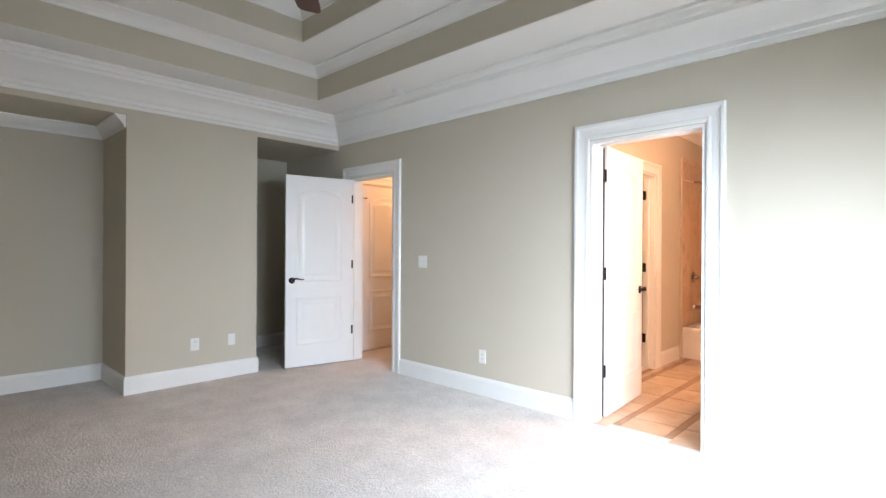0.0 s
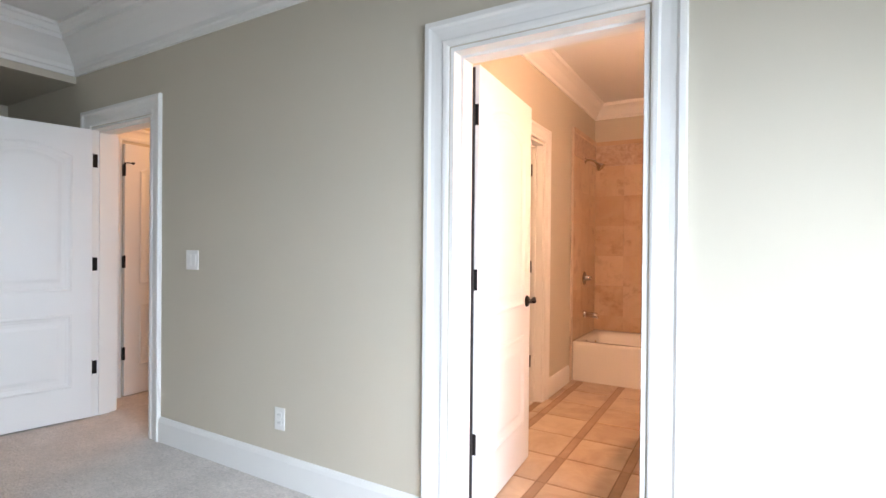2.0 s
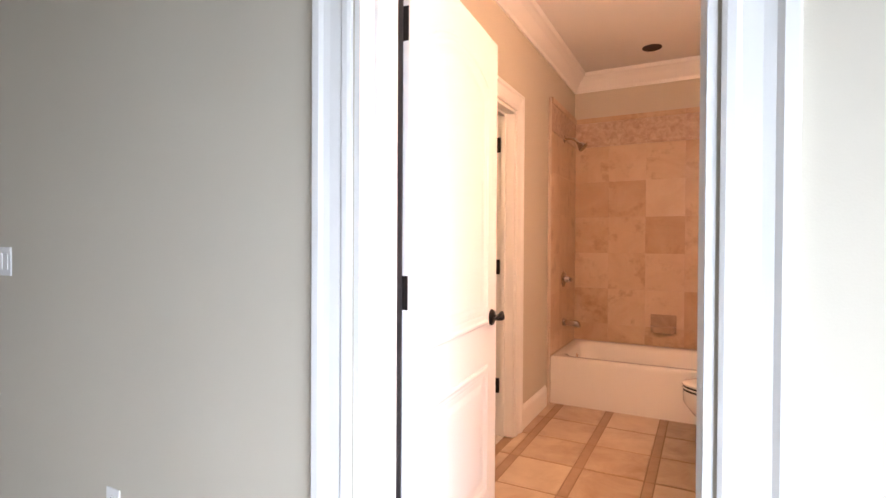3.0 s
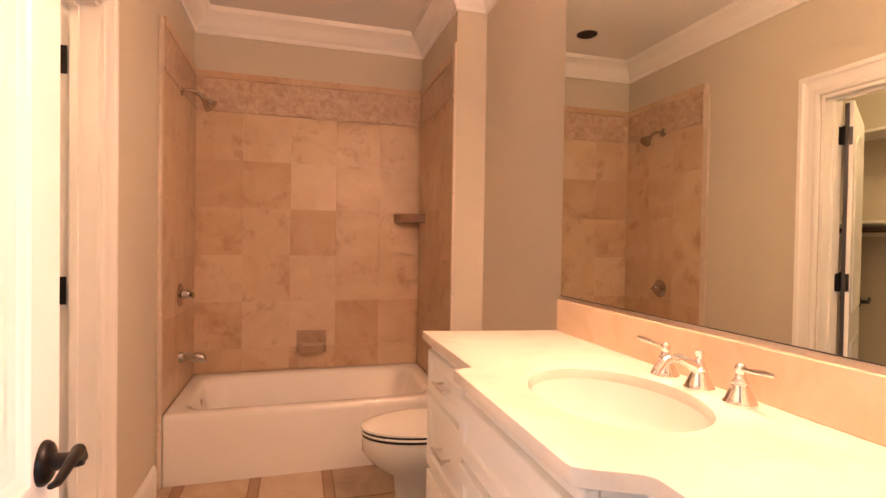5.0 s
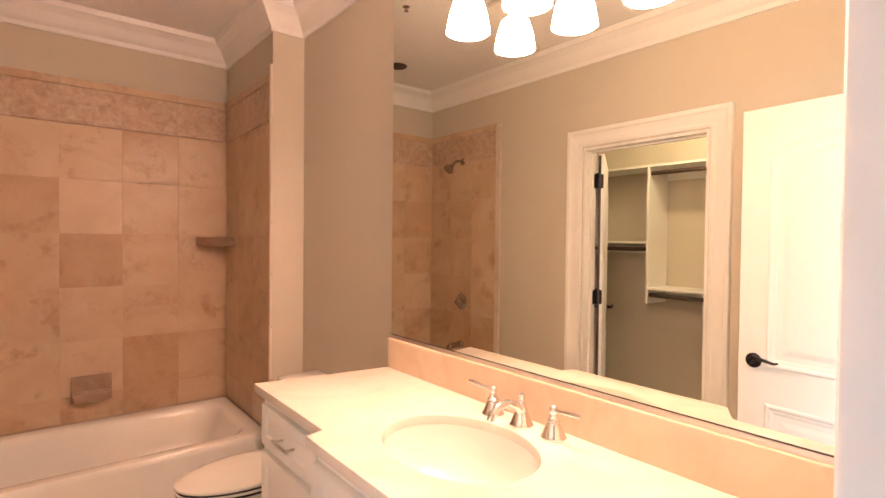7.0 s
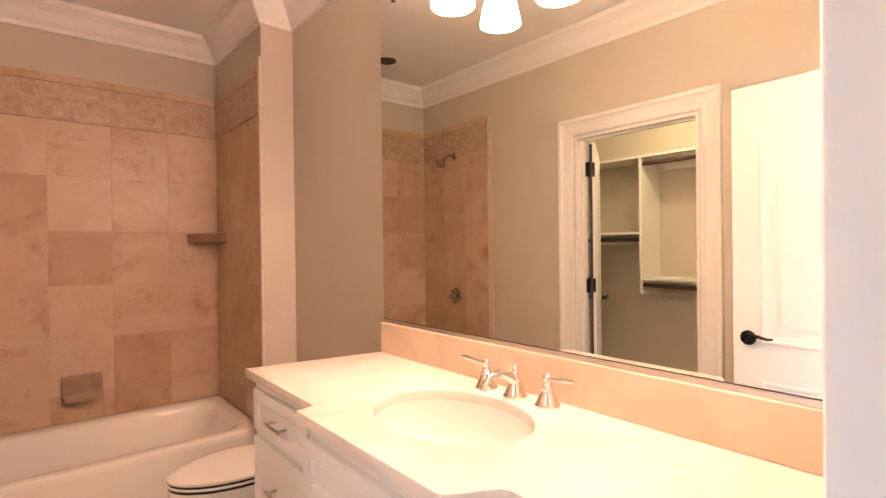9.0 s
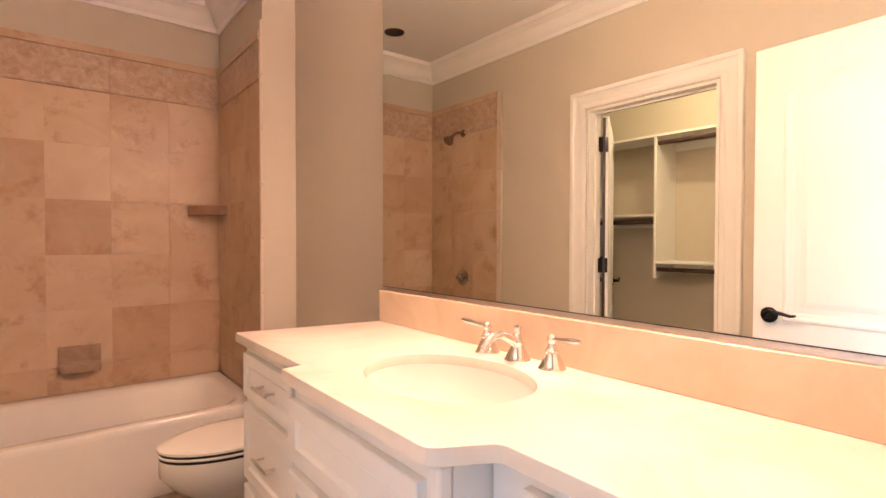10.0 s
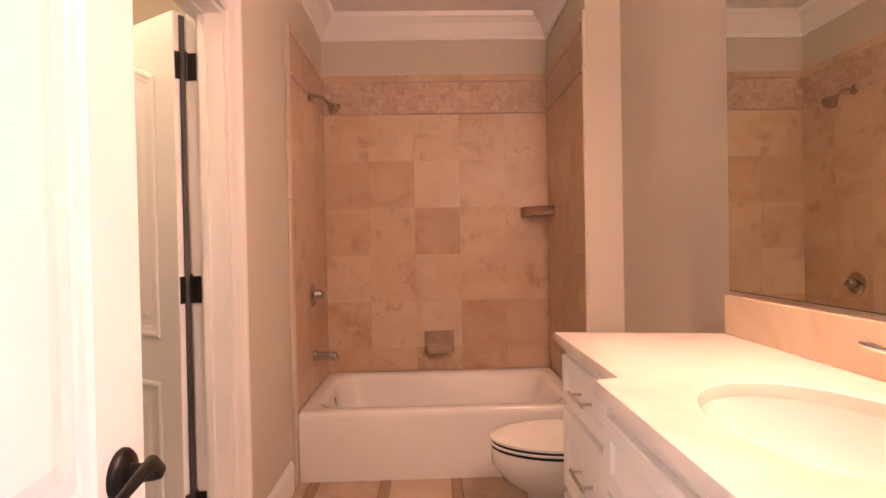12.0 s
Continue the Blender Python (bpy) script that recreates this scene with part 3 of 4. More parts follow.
# ---------------------------------------------------------------- bathtub
def bathtub():
    x0, x1, y0, y1, z = BX0 + 0.014, ALX - 0.014, TUBY, BY1 - 0.014, 0.362
    cx, cy, hx, hy = (x0 + x1) / 2, (y0 + y1) / 2, (x1 - x0) / 2, (y1 - y0) / 2
    tub = empty("bathtub", (cx, cy, 0), "white enamelled alcove bathtub with a plain apron", "bathtub")
    bm = bmesh.new()
    rings = [rrect(cx, cy, hx, hy, 0.012, 0.0), rrect(cx, cy, hx, hy, 0.012, z - 0.035), rrect(cx, cy, hx + 0.0, hy + 0.0, 0.014, z - 0.012), rrect(cx, cy, hx - 0.006, hy - 0.006, 0.018, z - 0.002), rrect(cx, cy, hx - 0.018, hy - 0.018, 0.025, z),
             rrect(cx, cy, hx - 0.065, hy - 0.07, 0.10, z - 0.002), rrect(cx, cy, hx - 0.085, hy - 0.088, 0.12, z - 0.010), rrect(cx, cy, hx - 0.098, hy - 0.10, 0.13, z - 0.035), rrect(cx - 0.02, cy, hx - 0.15, hy - 0.14, 0.14, 0.16), rrect(cx - 0.03, cy, hx - 0.19, hy - 0.17, 0.14, 0.085), rrect(cx - 0.03, cy, hx - 0.25, hy - 0.22, 0.13, 0.06)]
    loft(bm, rings, False, True)
    part("basin", bm, PORC, tub, "", 45)
    bm = bmesh.new()
    lathe(bm, [(0.001, 0.0), (0.033, 0.0), (0.033, 0.004), (0.026, 0.009), (0.001, 0.010)], (x0 + 0.118, cy, 0.285), (1, 0, 0.25))
    part("overflow_plate", bm, CHROME, tub, "round chrome overflow plate", 40)


bathtub()


def shower_set():
    wy = 6.80
    wx = BX0 + 0.0125
    valve = empty("shower_valve", (wx, wy, 0.93), "chrome shower valve with a lever on a round plate", "shower valve")
    bm = bmesh.new(); lathe(bm, [(0.001, 0), (0.068, 0.0), (0.068, 0.004), (0.058, 0.012), (0.03, 0.016), (0.026, 0.05), (0.02, 0.058), (0.001, 0.058)], (wx, wy, 0.93), (1, 0, 0)); part("plate", bm, AGED, valve, "", 40)
    bm = bmesh.new(); tube(bm, [(wx + 0.05, wy, 0.93), (wx + 0.068, wy - 0.004, 0.93), (wx + 0.08, wy - 0.05, 0.925), (wx + 0.085, wy - 0.085, 0.92)], [0.014, 0.014, 0.008, 0.006]); part("lever", bm, AGED, valve, "", 40)
    sp = empty("tub_spout", (wx, wy, 0.57), "chrome tub spout on the tiled wall", "tub spout")
    bm = bmesh.new()
    rings = []
    for d, r, dz in ((0.0, 0.030, 0.0), (0.02, 0.030, 0.0), (0.025, 0.024, 0.0), (0.09, 0.026, -0.002), (0.125, 0.027, -0.008), (0.14, 0.022, -0.016), (0.145, 0.01, -0.02)):
        rings.append([(wx + d, wy + r * math.cos(6.28319 * i / 20), 0.57 + dz + r * math.sin(6.28319 * i / 20)) for i in range(20)])
    loft(bm, rings, True, True); part("spout", bm, AGED, sp, "", 50)
    hd = empty("shower_fitting", (wx, wy, 2.10), "chrome shower head on a bent arm", "shower fitting")
    bm = bmesh.new(); lathe(bm, [(0.001, 0), (0.032, 0), (0.030, 0.006), (0.012, 0.012), (0.001, 0.012)], (wx, wy, 2.10), (1, 0, 0)); part("flange", bm, AGED, hd, "", 40)
    bm = bmesh.new(); tube(bm, [(wx, wy, 2.10), (wx + 0.05, wy, 2.10), (wx + 0.085, wy, 2.09), (wx + 0.115, wy, 2.062)], 0.0115); part("arm", bm, AGED, hd, "", 40)
    bm = bmesh.new(); lathe(bm, [(0.001, 0), (0.014, 0.002), (0.016, 0.02), (0.030, 0.040), (0.042, 0.062), (0.044, 0.070), (0.040, 0.076), (0.001, 0.070)], (wx + 0.108, wy, 2.068), (0.72, 0, -0.7)); part("shower_head", bm, AGED, hd, "", 40)


shower_set()


# ---------------------------------------------------------------- toilet
def egg(cx, cy, front, back, half, z, n=32):
    """A plan oval, long towards -x."""
    out = []
    for i in range(n):
        a = 6.28319 * i / n
        c, s = math.cos(a), math.sin(a)
        out.append((cx + (back if c > 0 else front) * c, cy + half * s * (1 - 0.06 * (c < 0) * c * c), z * 0.92))
    return out


def toilet():
    cy, cx = 5.94, -0.295
    t = empty("toilet", (cx, cy, 0), "white porcelain toilet with closed lid beside the vanity", "toilet")
    bm = bmesh.new()
    loft(bm, [egg(cx + 0.05, cy, 0.20, 0.22, 0.105, 0.0), egg(cx + 0.05, cy, 0.19, 0.21, 0.098, 0.06), egg(cx + 0.05, cy, 0.20, 0.20, 0.10, 0.17), egg(cx + 0.02, cy, 0.265, 0.20, 0.158, 0.235), egg(cx, cy, 0.298, 0.20, 0.178, 0.31), egg(cx, cy, 0.30, 0.20, 0.18, 0.365), egg(cx, cy, 0.298, 0.20, 0.178, 0.385), egg(cx, cy, 0.285, 0.19, 0.165, 0.39)], True, True)
    part("bowl", bm, PORC, t, "", 50)
    for nm, z0, z1, g in (("seat", 0.397, 0.412, 0.0), ("lid", 0.420, 0.440, 0.002)):
        bm = bmesh.new()
        loft(bm, [egg(cx, cy, 0.295 + g, 0.205, 0.176 + g, z0), egg(cx, cy, 0.303 + g, 0.21, 0.184 + g, z0 + 0.004), egg(cx, cy, 0.303 + g, 0.21, 0.184 + g, z1 - 0.006), egg(cx, cy, 0.296 + g, 0.204, 0.177 + g, z1 - 0.001), egg(cx, cy, 0.25 + g, 0.17, 0.14 + g, z1 + 0.003), egg(cx, cy, 0.1, 0.08, 0.05, z1 + 0.005)], True, True)
        part(nm, bm, PORC, t, "", 50)
    # solid dark oval that puts the shade under seat and lid into colour
    bm = bmesh.new()
    loft(bm, [egg(cx, cy, 0.298, 0.203, 0.178, 0.386), egg(cx, cy, 0.298, 0.203, 0.178, 0.424)], True, True)
    part("seat_gap_shade", bm, SLOT, t, "dark fill standing for the shade under seat and lid", 50)
    part("tank", boxed(-0.065, BX1 - 0.012, cy - 0.22, cy + 0.22, 0.355, 0.70, bevel=0.02, seg=3), PORC, t, "", 40)
    part("tank_lid", boxed(-0.08, BX1 - 0.006, cy - 0.235, cy + 0.235, 0.70, 0.735, bevel=0.012, seg=3), PORC, t, "", 40)
    bm = bmesh.new(); tube(bm, [(-0.066, cy - 0.15, 0.66), (-0.085, cy - 0.15, 0.66), (-0.09, cy - 0.12, 0.658), (-0.09, cy - 0.08, 0.653)], [0.012, 0.01, 0.007, 0.006]); part("flush_lever", bm, CHROME, t, "chrome flush lever", 40)


toilet()

# ---------------------------------------------------------------- vanity
VY0, VY1 = YB + 0.004, 5.445      # vanity cabinet, wall to end
XA, XB, XC = -0.43, -0.485, -0.38  # counter's front at end drawers, at the sink bay, at the near side
CT0, CT1 = 0.887, 0.919
SINK = (-0.195, 4.605, 0.178, 0.235)   # centre x, y, half depth, half width


def counter():
    pts = [(VX - 0.002, VY0), (XC, VY0), (XC, 4.225)]
    for i in range(1, 9):     # ogee from the near front out to the sink bay
        u = i / 9
        pts.append((XC + (XB - XC) * (0.5 - 0.5 * math.cos(math.pi * u)), 4.225 + 0.08 * u))
    pts += [(XB, 4.31), (XB, 4.895), (XA, 4.905), (XA, VY1 + 0.022), (VX - 0.002, VYE + 0.003), (BX1 - 0.002, VYE + 0.003), (BX1 - 0.002, VY1 + 0.022)]
    bm = bmesh.new()
    outer = [bm.verts.new((x, y, CT1)) for x, y in pts]
    hole = [bm.verts.new((SINK[0] + SINK[2] * math.cos(6.28319 * i / 48), SINK[1] + SINK[3] * math.sin(6.28319 * i / 48), CT1)) for i in range(48)]
    edges = [bm.edges.new((loop[i], loop[(i + 1) % len(loop)])) for loop in (outer, hole) for i in range(len(loop))]
    bmesh.ops.triangle_fill(bm, use_beauty=True, use_dissolve=False, edges=edges)
    ext = bmesh.ops.extrude_face_region(bm, geom=bm.faces[:])
    for v in ext["geom"]:
        if isinstance(v, bmesh.types.BMVert):
            v.co.z = CT0
    bmesh.ops.recalc_face_normals(bm, faces=bm.faces[:])
    rim = [e for e in bm.edges if e.is_manifold and e.calc_face_angle(0) > 0.8 and abs(e.verts[0].co.z - e.verts[1].co.z) < 1e-4]
    bmesh.ops.bevel(bm, geom=rim, offset=0.004, segments=2, profile=0.6, affect="EDGES")
    top = thing("countertop", bm, MARBLE, "cream marble vanity top with a stepped, curved front edge", "countertop", smooth=30)
    b = boxed(VX - 0.022, VX - 0.002, VY0, VYE, CT1, 1.040, bevel=0.002, seg=1)
    part("backsplash", b, SPLASH, top, "peach marble backsplash")
    return top


counter()
bm = bmesh.new()


def oval(s, z, n=48):
    return [(SINK[0] + (SINK[2] + 0.0) * s * math.cos(6.28319 * i / n), SINK[1] + SINK[3] * s * math.sin(6.28319 * i / n), z) for i in range(n)]


loft(bm, [oval(0.997, CT0 + 0.004), oval(0.992, CT0 - 0.002), oval(0.98, CT0 - 0.02), oval(0.93, CT0 - 0.07), oval(0.80, CT0 - 0.115), oval(0.55, CT0 - 0.138), oval(0.2, CT0 - 0.145), oval(0.09, CT0 - 0.148)], False, True)
basin = thing("sink", bm, PORC, "white oval undermount sink set below the marble top", "sink", smooth=60)
bm = bmesh.new()
lathe(bm, [(0.001, 0), (0.022, 0), (0.022, 0.003), (0.012, 0.004), (0.001, 0.002)], (SINK[0], SINK[1], CT0 - 0.147))
part("drain", bm, CHROME, basin, "chrome drain", 40)


def shaker(parent, name, x, y0, y1, z0, z1, handle=None, lab=""):
    """A front with a raised frame and a sunk panel on a cabinet facing -x."""
    f = part(name, boxed(x - 0.012, x, y0, y1, z0, z1), CABP, parent, lab)
    bm = bmesh.new()
    w = 0.045
    path = [(x - 0.012, y0, z0), (x - 0.012, y1, z0), (x - 0.012, y1, z1), (x - 0.012, y0, z1)]
    n = Vector((-1, 0, 0))
    if n.cross(Vector((0, 1, 0))).z < 0:
        path = path[::-1]
    w = min(w, (z1 - z0) * 0.3)
    sweep(bm, path, [(0.0, 0.0), (0.0, 0.006), (0.002, 0.008), (w - 0.006, 0.008), (w, 0.002), (w + 0.004, 0.0)], n, True)
    part("front_frame", bm, CABP, f)
    if handle == "bar":
        yc, zc = (y0 + y1) / 2, (z0 + z1) / 2
        bm = bmesh.new()
        tube(bm, [(x - 0.048, yc - 0.062, zc), (x - 0.050, yc, zc), (x - 0.048, yc + 0.062, zc)], 0.0055)
        for dy in (-0.045, 0.045):
            cyl(bm, (x - 0.018, yc + dy, zc), (x - 0.049, yc + dy, zc), 0.0045, n=10)
        part("pull", bm, NICKEL, f, "brushed nickel bar pull", 40)
    return f


def vanity():
    v = empty("vanity_cabinet", (-0.1, 4.6, 0), "white painted vanity cabinet with drawers and shaker doors", "vanity")
    # three bodies: end drawers, projecting sink bay, near side
    part("body", boxed(XA + 0.03, VX - 0.004, 4.905, VY1, 0.10, CT0, bevel=0.002, seg=1), CABP, v)
    part("body", boxed(XB + 0.03, VX - 0.004, 4.29, 4.901, 0.10, 0.70, bevel=0.002, seg=1), CABP, v)
    part("body_rail", boxed(XB + 0.03, XB + 0.05, 4.29, 4.901, 0.702, CT0, bevel=0.002, seg=1), CABP, v)
    part("body", boxed(XC + 0.03, VX - 0.004, VY0, 4.286, 0.10, CT0, bevel=0.002, seg=1), CABP, v)
    part("toe_kick", boxed(XA + 0.09, VX - 0.01, VY0, VY1 - 0.01, 0.001, 0.099), CABP, v)
    x = XA + 0.0295
    for z0, z1 in ((0.715, 0.858), (0.44, 0.69), (0.14, 0.415)):
        shaker(v, "drawer", x, 4.935, VY1 - 0.03, z0, z1, "bar")
    x = XB + 0.0295
    shaker(v, "false_drawer", x, 4.33, 4.87, 0.70, 0.85)
    shaker(v, "cabinet_door", x, 4.33, 4.597, 0.14, 0.675)
    shaker(v, "cabinet_door", x, 4.603, 4.87, 0.14, 0.675)
    x = XC + 0.0295
    shaker(v, "drawer", x, VY0 + 0.05, 4.20, 0.715, 0.858, "bar")
    shaker(v, "drawer", x, VY0 + 0.05, 4.20, 0.44, 0.69, "bar")
    shaker(v, "drawer", x, VY0 + 0.05, 4.20, 0.14, 0.415, "bar")
    part("bay_side", boxed(XB + 0.051, XC + 0.06, 4.2875, 4.303, 0.702, CT0 - 0.001), CABP, v)
    part("bay_side", boxed(XB + 0.051, XA + 0.06, 4.886, 4.9005, 0.702, CT0 - 0.001), CABP, v)
    for yy in (4.30, 4.895):   # corner posts of the bay
        bm = boxed(XB + 0.02, XB + 0.05, yy - 0.014, yy + 0.014, 0.10, CT0 - 0.001, bevel=0.006)
        part("corner_post", bm, CABP, v)


vanity()


def faucet():
    fx, fy = 0.032, SINK[1] - 0.016
    f = empty("faucet", (fx, fy, CT1), "polished nickel widespread faucet with two levers", "faucet")
    bell = [(0.001, 0.0), (0.034, 0.0), (0.035, 0.006), (0.031, 0.011), (0.029, 0.016), (0.023, 0.030), (0.016, 0.044), (0.019, 0.048), (0.012, 0.055)]
    bm = bmesh.new()
    lathe(bm, bell + [(0.013, 0.062), (0.008, 0.075), (0.011, 0.082), (0.010, 0.092), (0.001, 0.096)], (fx, fy, CT1))
    part("spout_base", bm, CHROME, f, "", 40)
    bm = bmesh.new()
    tube(bm, [(fx, fy, CT1 + 0.04), (fx - 0.025, fy, CT1 + 0.062), (fx - 0.06, fy, CT1 + 0.078), (fx - 0.095, fy, CT1 + 0.074), (fx - 0.118, fy, CT1 + 0.055), (fx - 0.125, fy, CT1 + 0.04)], [0.013, 0.0125, 0.011, 0.0105, 0.011, 0.0115])
    part("spout", bm, CHROME, f, "", 50)
    for s in (-1, 1):
        y = fy + s * 0.115
        bm = bmesh.new()
        lathe(bm, bell + [(0.012, 0.060), (0.009, 0.066), (0.012, 0.072), (0.012, 0.082), (0.007, 0.088), (0.001, 0.09)], (fx, y, CT1))
        h = part("handle", bm, CHROME, f, "", 40)
        bm = bmesh.new()
        tube(bm, [(fx, y, CT1 + 0.077), (fx - 0.01, y + s * 0.03, CT1 + 0.080), (fx - 0.012, y + s * 0.07, CT1 + 0.084), (fx - 0.013, y + s * 0.094, CT1 + 0.086)], [0.005, 0.005, 0.0075, 0.004])
        part("lever", bm, CHROME, h, "", 50)


faucet()
# mirror
mir = thing("mirror", boxed(VX - 0.008, VX - 0.002, VY0 + 0.004, VYE - 0.004, 1.048, 2.56), MIRROR, "large frameless plate mirror above the vanity", "mirror")
part("edge_strip", boxed(VX - 0.0105, VX - 0.0085, VY0 + 0.004, VYE - 0.004, 1.0545, 1.0565), DARKLINE, mir, "thin dark line along the bottom edge")
part("bottom_channel", boxed(VX - 0.0115, VX - 0.0085, VY0 + 0.004, VYE - 0.004, 1.041, 1.054), NICKEL, mir, "thin metal channel along the bottom edge")


def vanity_light():
    x0 = VX - 0.009
    f = empty("vanity_light", (x0, 4.555, 2.24), "three-light vanity fixture with frosted glass shades", "vanity light")
    part("back_plate", boxed(x0 - 0.018, x0, 4.475, 4.635, 2.19, 2.31, bevel=0.005), NICKEL, f)
    bm = bmesh.new(); tube(bm, [(x0 - 0.055, 4.235, 2.25), (x0 - 0.055, 4.875, 2.25)], 0.008); cyl(bm, (x0 - 0.01, 4.555, 2.25), (x0 - 0.055, 4.555, 2.25), 0.01)
    part("bar", bm, NICKEL, f, "", 40)
    for y in (4.315, 4.555, 4.795):
        bm = bmesh.new(); tube(bm, [(x0 - 0.055, y, 2.25), (x0 - 0.09, y, 2.262), (-0.005, y, 2.25), (-0.005, y, 2.22)], 0.006); lathe(bm, [(0.001, 0.03), (0.02, 0.028), (0.024, 0.0), (0.001, 0.0)], (-0.005, y, 2.195))
        part("arm", bm, NICKEL, f, "", 40)
        bm = bmesh.new()
        rings = [[(-0.005 + r * math.cos(6.28319 * i / 24), y + r * math.sin(6.28319 * i / 24), z) for i in range(24)] for r, z in ((0.028, 2.195), (0.047, 2.18), (0.059, 2.14), (0.068, 2.09), (0.065, 2.09), (0.056, 2.14), (0.043, 2.178))]
        loft(bm, rings)
        s = part("shade", bm, SHADE, f, "glowing frosted glass shade", 60)


vanity_light()


# ---------------------------------------------------------------- small things of the bedroom
def cover_plate(name, at, n, w, h, label, kind_):
    """A wall plate at a place on a wall with the outward normal n; kind_: outlet, switch or blank."""
    nx, ny = n
    e = empty(name, at, label, name.replace("_", " "), group="bedroom outlets" if kind_ == "outlet" else "")
    side = Vector((-ny, nx, 0))

    def slab(pw, ph, d0, d1, dz=0.0, ds=0.0, bev=0.002):
        b = boxed(-pw / 2 + ds, pw / 2 + ds, d0, d1, -ph / 2 + dz, ph / 2 + dz, bevel=bev)
        m = Matrix((( side.x, nx, 0, at[0]), (side.y, ny, 0, at[1]), (0, 0, 1, at[2]), (0, 0, 0, 1)))
        bmesh.ops.transform(b, matrix=m, verts=b.verts[:])
        bmesh.ops.recalc_face_normals(b, faces=b.faces[:])
        return b
    part("plate", slab(w, h, 0.0, 0.006), PLASTIC, e)
    if kind_ == "outlet":
        for dz in (-0.020, 0.020):
            r = part("receptacle", slab(0.034, 0.028, 0.0055, 0.008, dz), PLASTIC, e)
            for ds in (-0.007, 0.007):
                part("slot", slab(0.003, 0.010, 0.0075, 0.0085, dz + 0.002, ds, 0.0), SLOT, r)
    if kind_ == "switch":
        for ds in (-0.023, 0.023):
            part("rocker", slab(0.033, 0.066, 0.0055, 0.009, 0.0, ds), PLASTIC, e)


cover_plate("light_switch", (-2.99, YN, 1.14), (0, -1), 0.115, 0.115, "white double rocker switch on the greige wall", "switch")
cover_plate("outlet", (-2.24, YN, 0.335), (0, -1), 0.072, 0.115, "white duplex outlet low on the greige wall", "outlet")
cover_plate("outlet", (XW, 1.99, 0.36), (1, 0), 0.078, 0.115, "white duplex outlet low on the wall pier", "outlet")
cover_plate("cable_plate", (XW, 2.335, 0.365), (1, 0), 0.068, 0.11, "white blank cable plate beside the outlet", "blank")

sd = empty("smoke_detector", (-3.02, 3.29, CEIL), "round white smoke detector on the ceiling soffit", "smoke detector")
bm = bmesh.new(); lathe(bm, [(0.001, 0.0), (0.062, 0.0), (0.064, -0.012), (0.055, -0.03), (0.03, -0.038), (0.001, -0.039)], (-3.02, 3.29, CEIL)); part("housing", bm, PLASTIC, sd, "", 40)
bm = bmesh.new(); lathe(bm, [(0.001, 0.0), (0.068, 0.0), (0.068, -0.006), (0.001, -0.006)], (-3.02, 3.29, CEIL)); part("base_ring", bm, PLASTIC, sd, "", 40)


def ceiling_fan():
    cx, cy, zb = (XW + XE) / 2, (YS + YN) / 2, 2.64
    f = empty("ceiling_fan", (cx, cy, H3), "dark wood five-blade ceiling fan hung in the tray", "ceiling fan")
    bm = bmesh.new(); lathe(bm, [(0.001, 0), (0.07, 0), (0.065, -0.03), (0.03, -0.06), (0.001, -0.06)], (cx, cy, H3)); part("canopy", bm, BRONZE, f, "", 40)
    bm = bmesh.new(); cyl(bm, (cx, cy, H3 - 0.05), (cx, cy, zb + 0.06), 0.013); part("downrod", bm, BRONZE, f, "", 40)
    bm = bmesh.new(); lathe(bm, [(0.001, 0.10), (0.06, 0.09), (0.11, 0.05), (0.12, 0.0), (0.10, -0.05), (0.05, -0.07), (0.001, -0.07)], (cx, cy, zb)); part("motor", bm, BRONZE, f, "", 40)
    for k in range(5):
        m = pose(cx, cy, zb, 0, 0, 140 + 72 * k) @ pose(0, 0, 0, 10, 0, 0)
        bm = bmesh.new()
        loft(bm, [[(x, -w, 0.004), (x, w, 0.004), (x, w, -0.004), (x, -w, -0.004)] for x, w in ((0.17, 0.045), (0.22, 0.058), (0.55, 0.07), (0.63, 0.066), (0.655, 0.052), (0.66, 0.04))], True, True, False)
        bmesh.ops.transform(bm, matrix=m, verts=bm.verts[:])
        bl = part("blade", bm, WOODF, f, "dark reddish wood blade")
        bm = boxed(0.09, 0.24, -0.018, 0.018, 0.004, 0.012, bevel=0.003)
        bmesh.ops.transform(bm, matrix=m, verts=bm.verts[:])
        part("blade_iron", bm, BRONZE, bl)


ceiling_fan()


def window():
    y0, y1, z0, z1 = WIN
    w = empty("window_1", (XE + 0.07, (y0 + y1) / 2, z0), "white double-hung double window letting in daylight", "window", "structure")
    bm = bmesh.new()
    sweep(bm, [(XE + 0.05, y0, z0), (XE + 0.05, y1, z0), (XE + 0.05, y1, z1), (XE + 0.05, y0, z1)][::-1], [(0, 0.0), (0, 0.05), (-0.04, 0.05), (-0.04, 0.0)], (1, 0, 0), True)
    part("window_frame", bm, TRIM, w)
    ym = (y0 + y1) / 2
    part("mullion", boxed(XE + 0.07, XE + 0.11, ym - 0.04, ym + 0.04, z0 + 0.04, z1 - 0.04), TRIM, w)
    part("window_sill", boxed(XE - 0.05, XE + 0.05, y0 - 0.06, y1 + 0.06, z0 - 0.03, z0 - 0.001, bevel=0.004), TRIM, w)
    for a, b in ((y0 + 0.04, ym - 0.04), (ym + 0.04, y1 - 0.04)):
        zm = (z0 + z1) / 2
        part("meeting_rail", boxed(XE + 0.075, XE + 0.105, a, b, zm - 0.02, zm + 0.02), TRIM, w)
        for c, d in ((z0 + 0.04, zm - 0.02), (zm + 0.02, z1 - 0.04)):
            g = part("pane", boxed(XE + 0.088, XE + 0.092, a, b, c, d), GLASS, w)
            g.visible_shadow = False


window()
bm = bmesh.new()
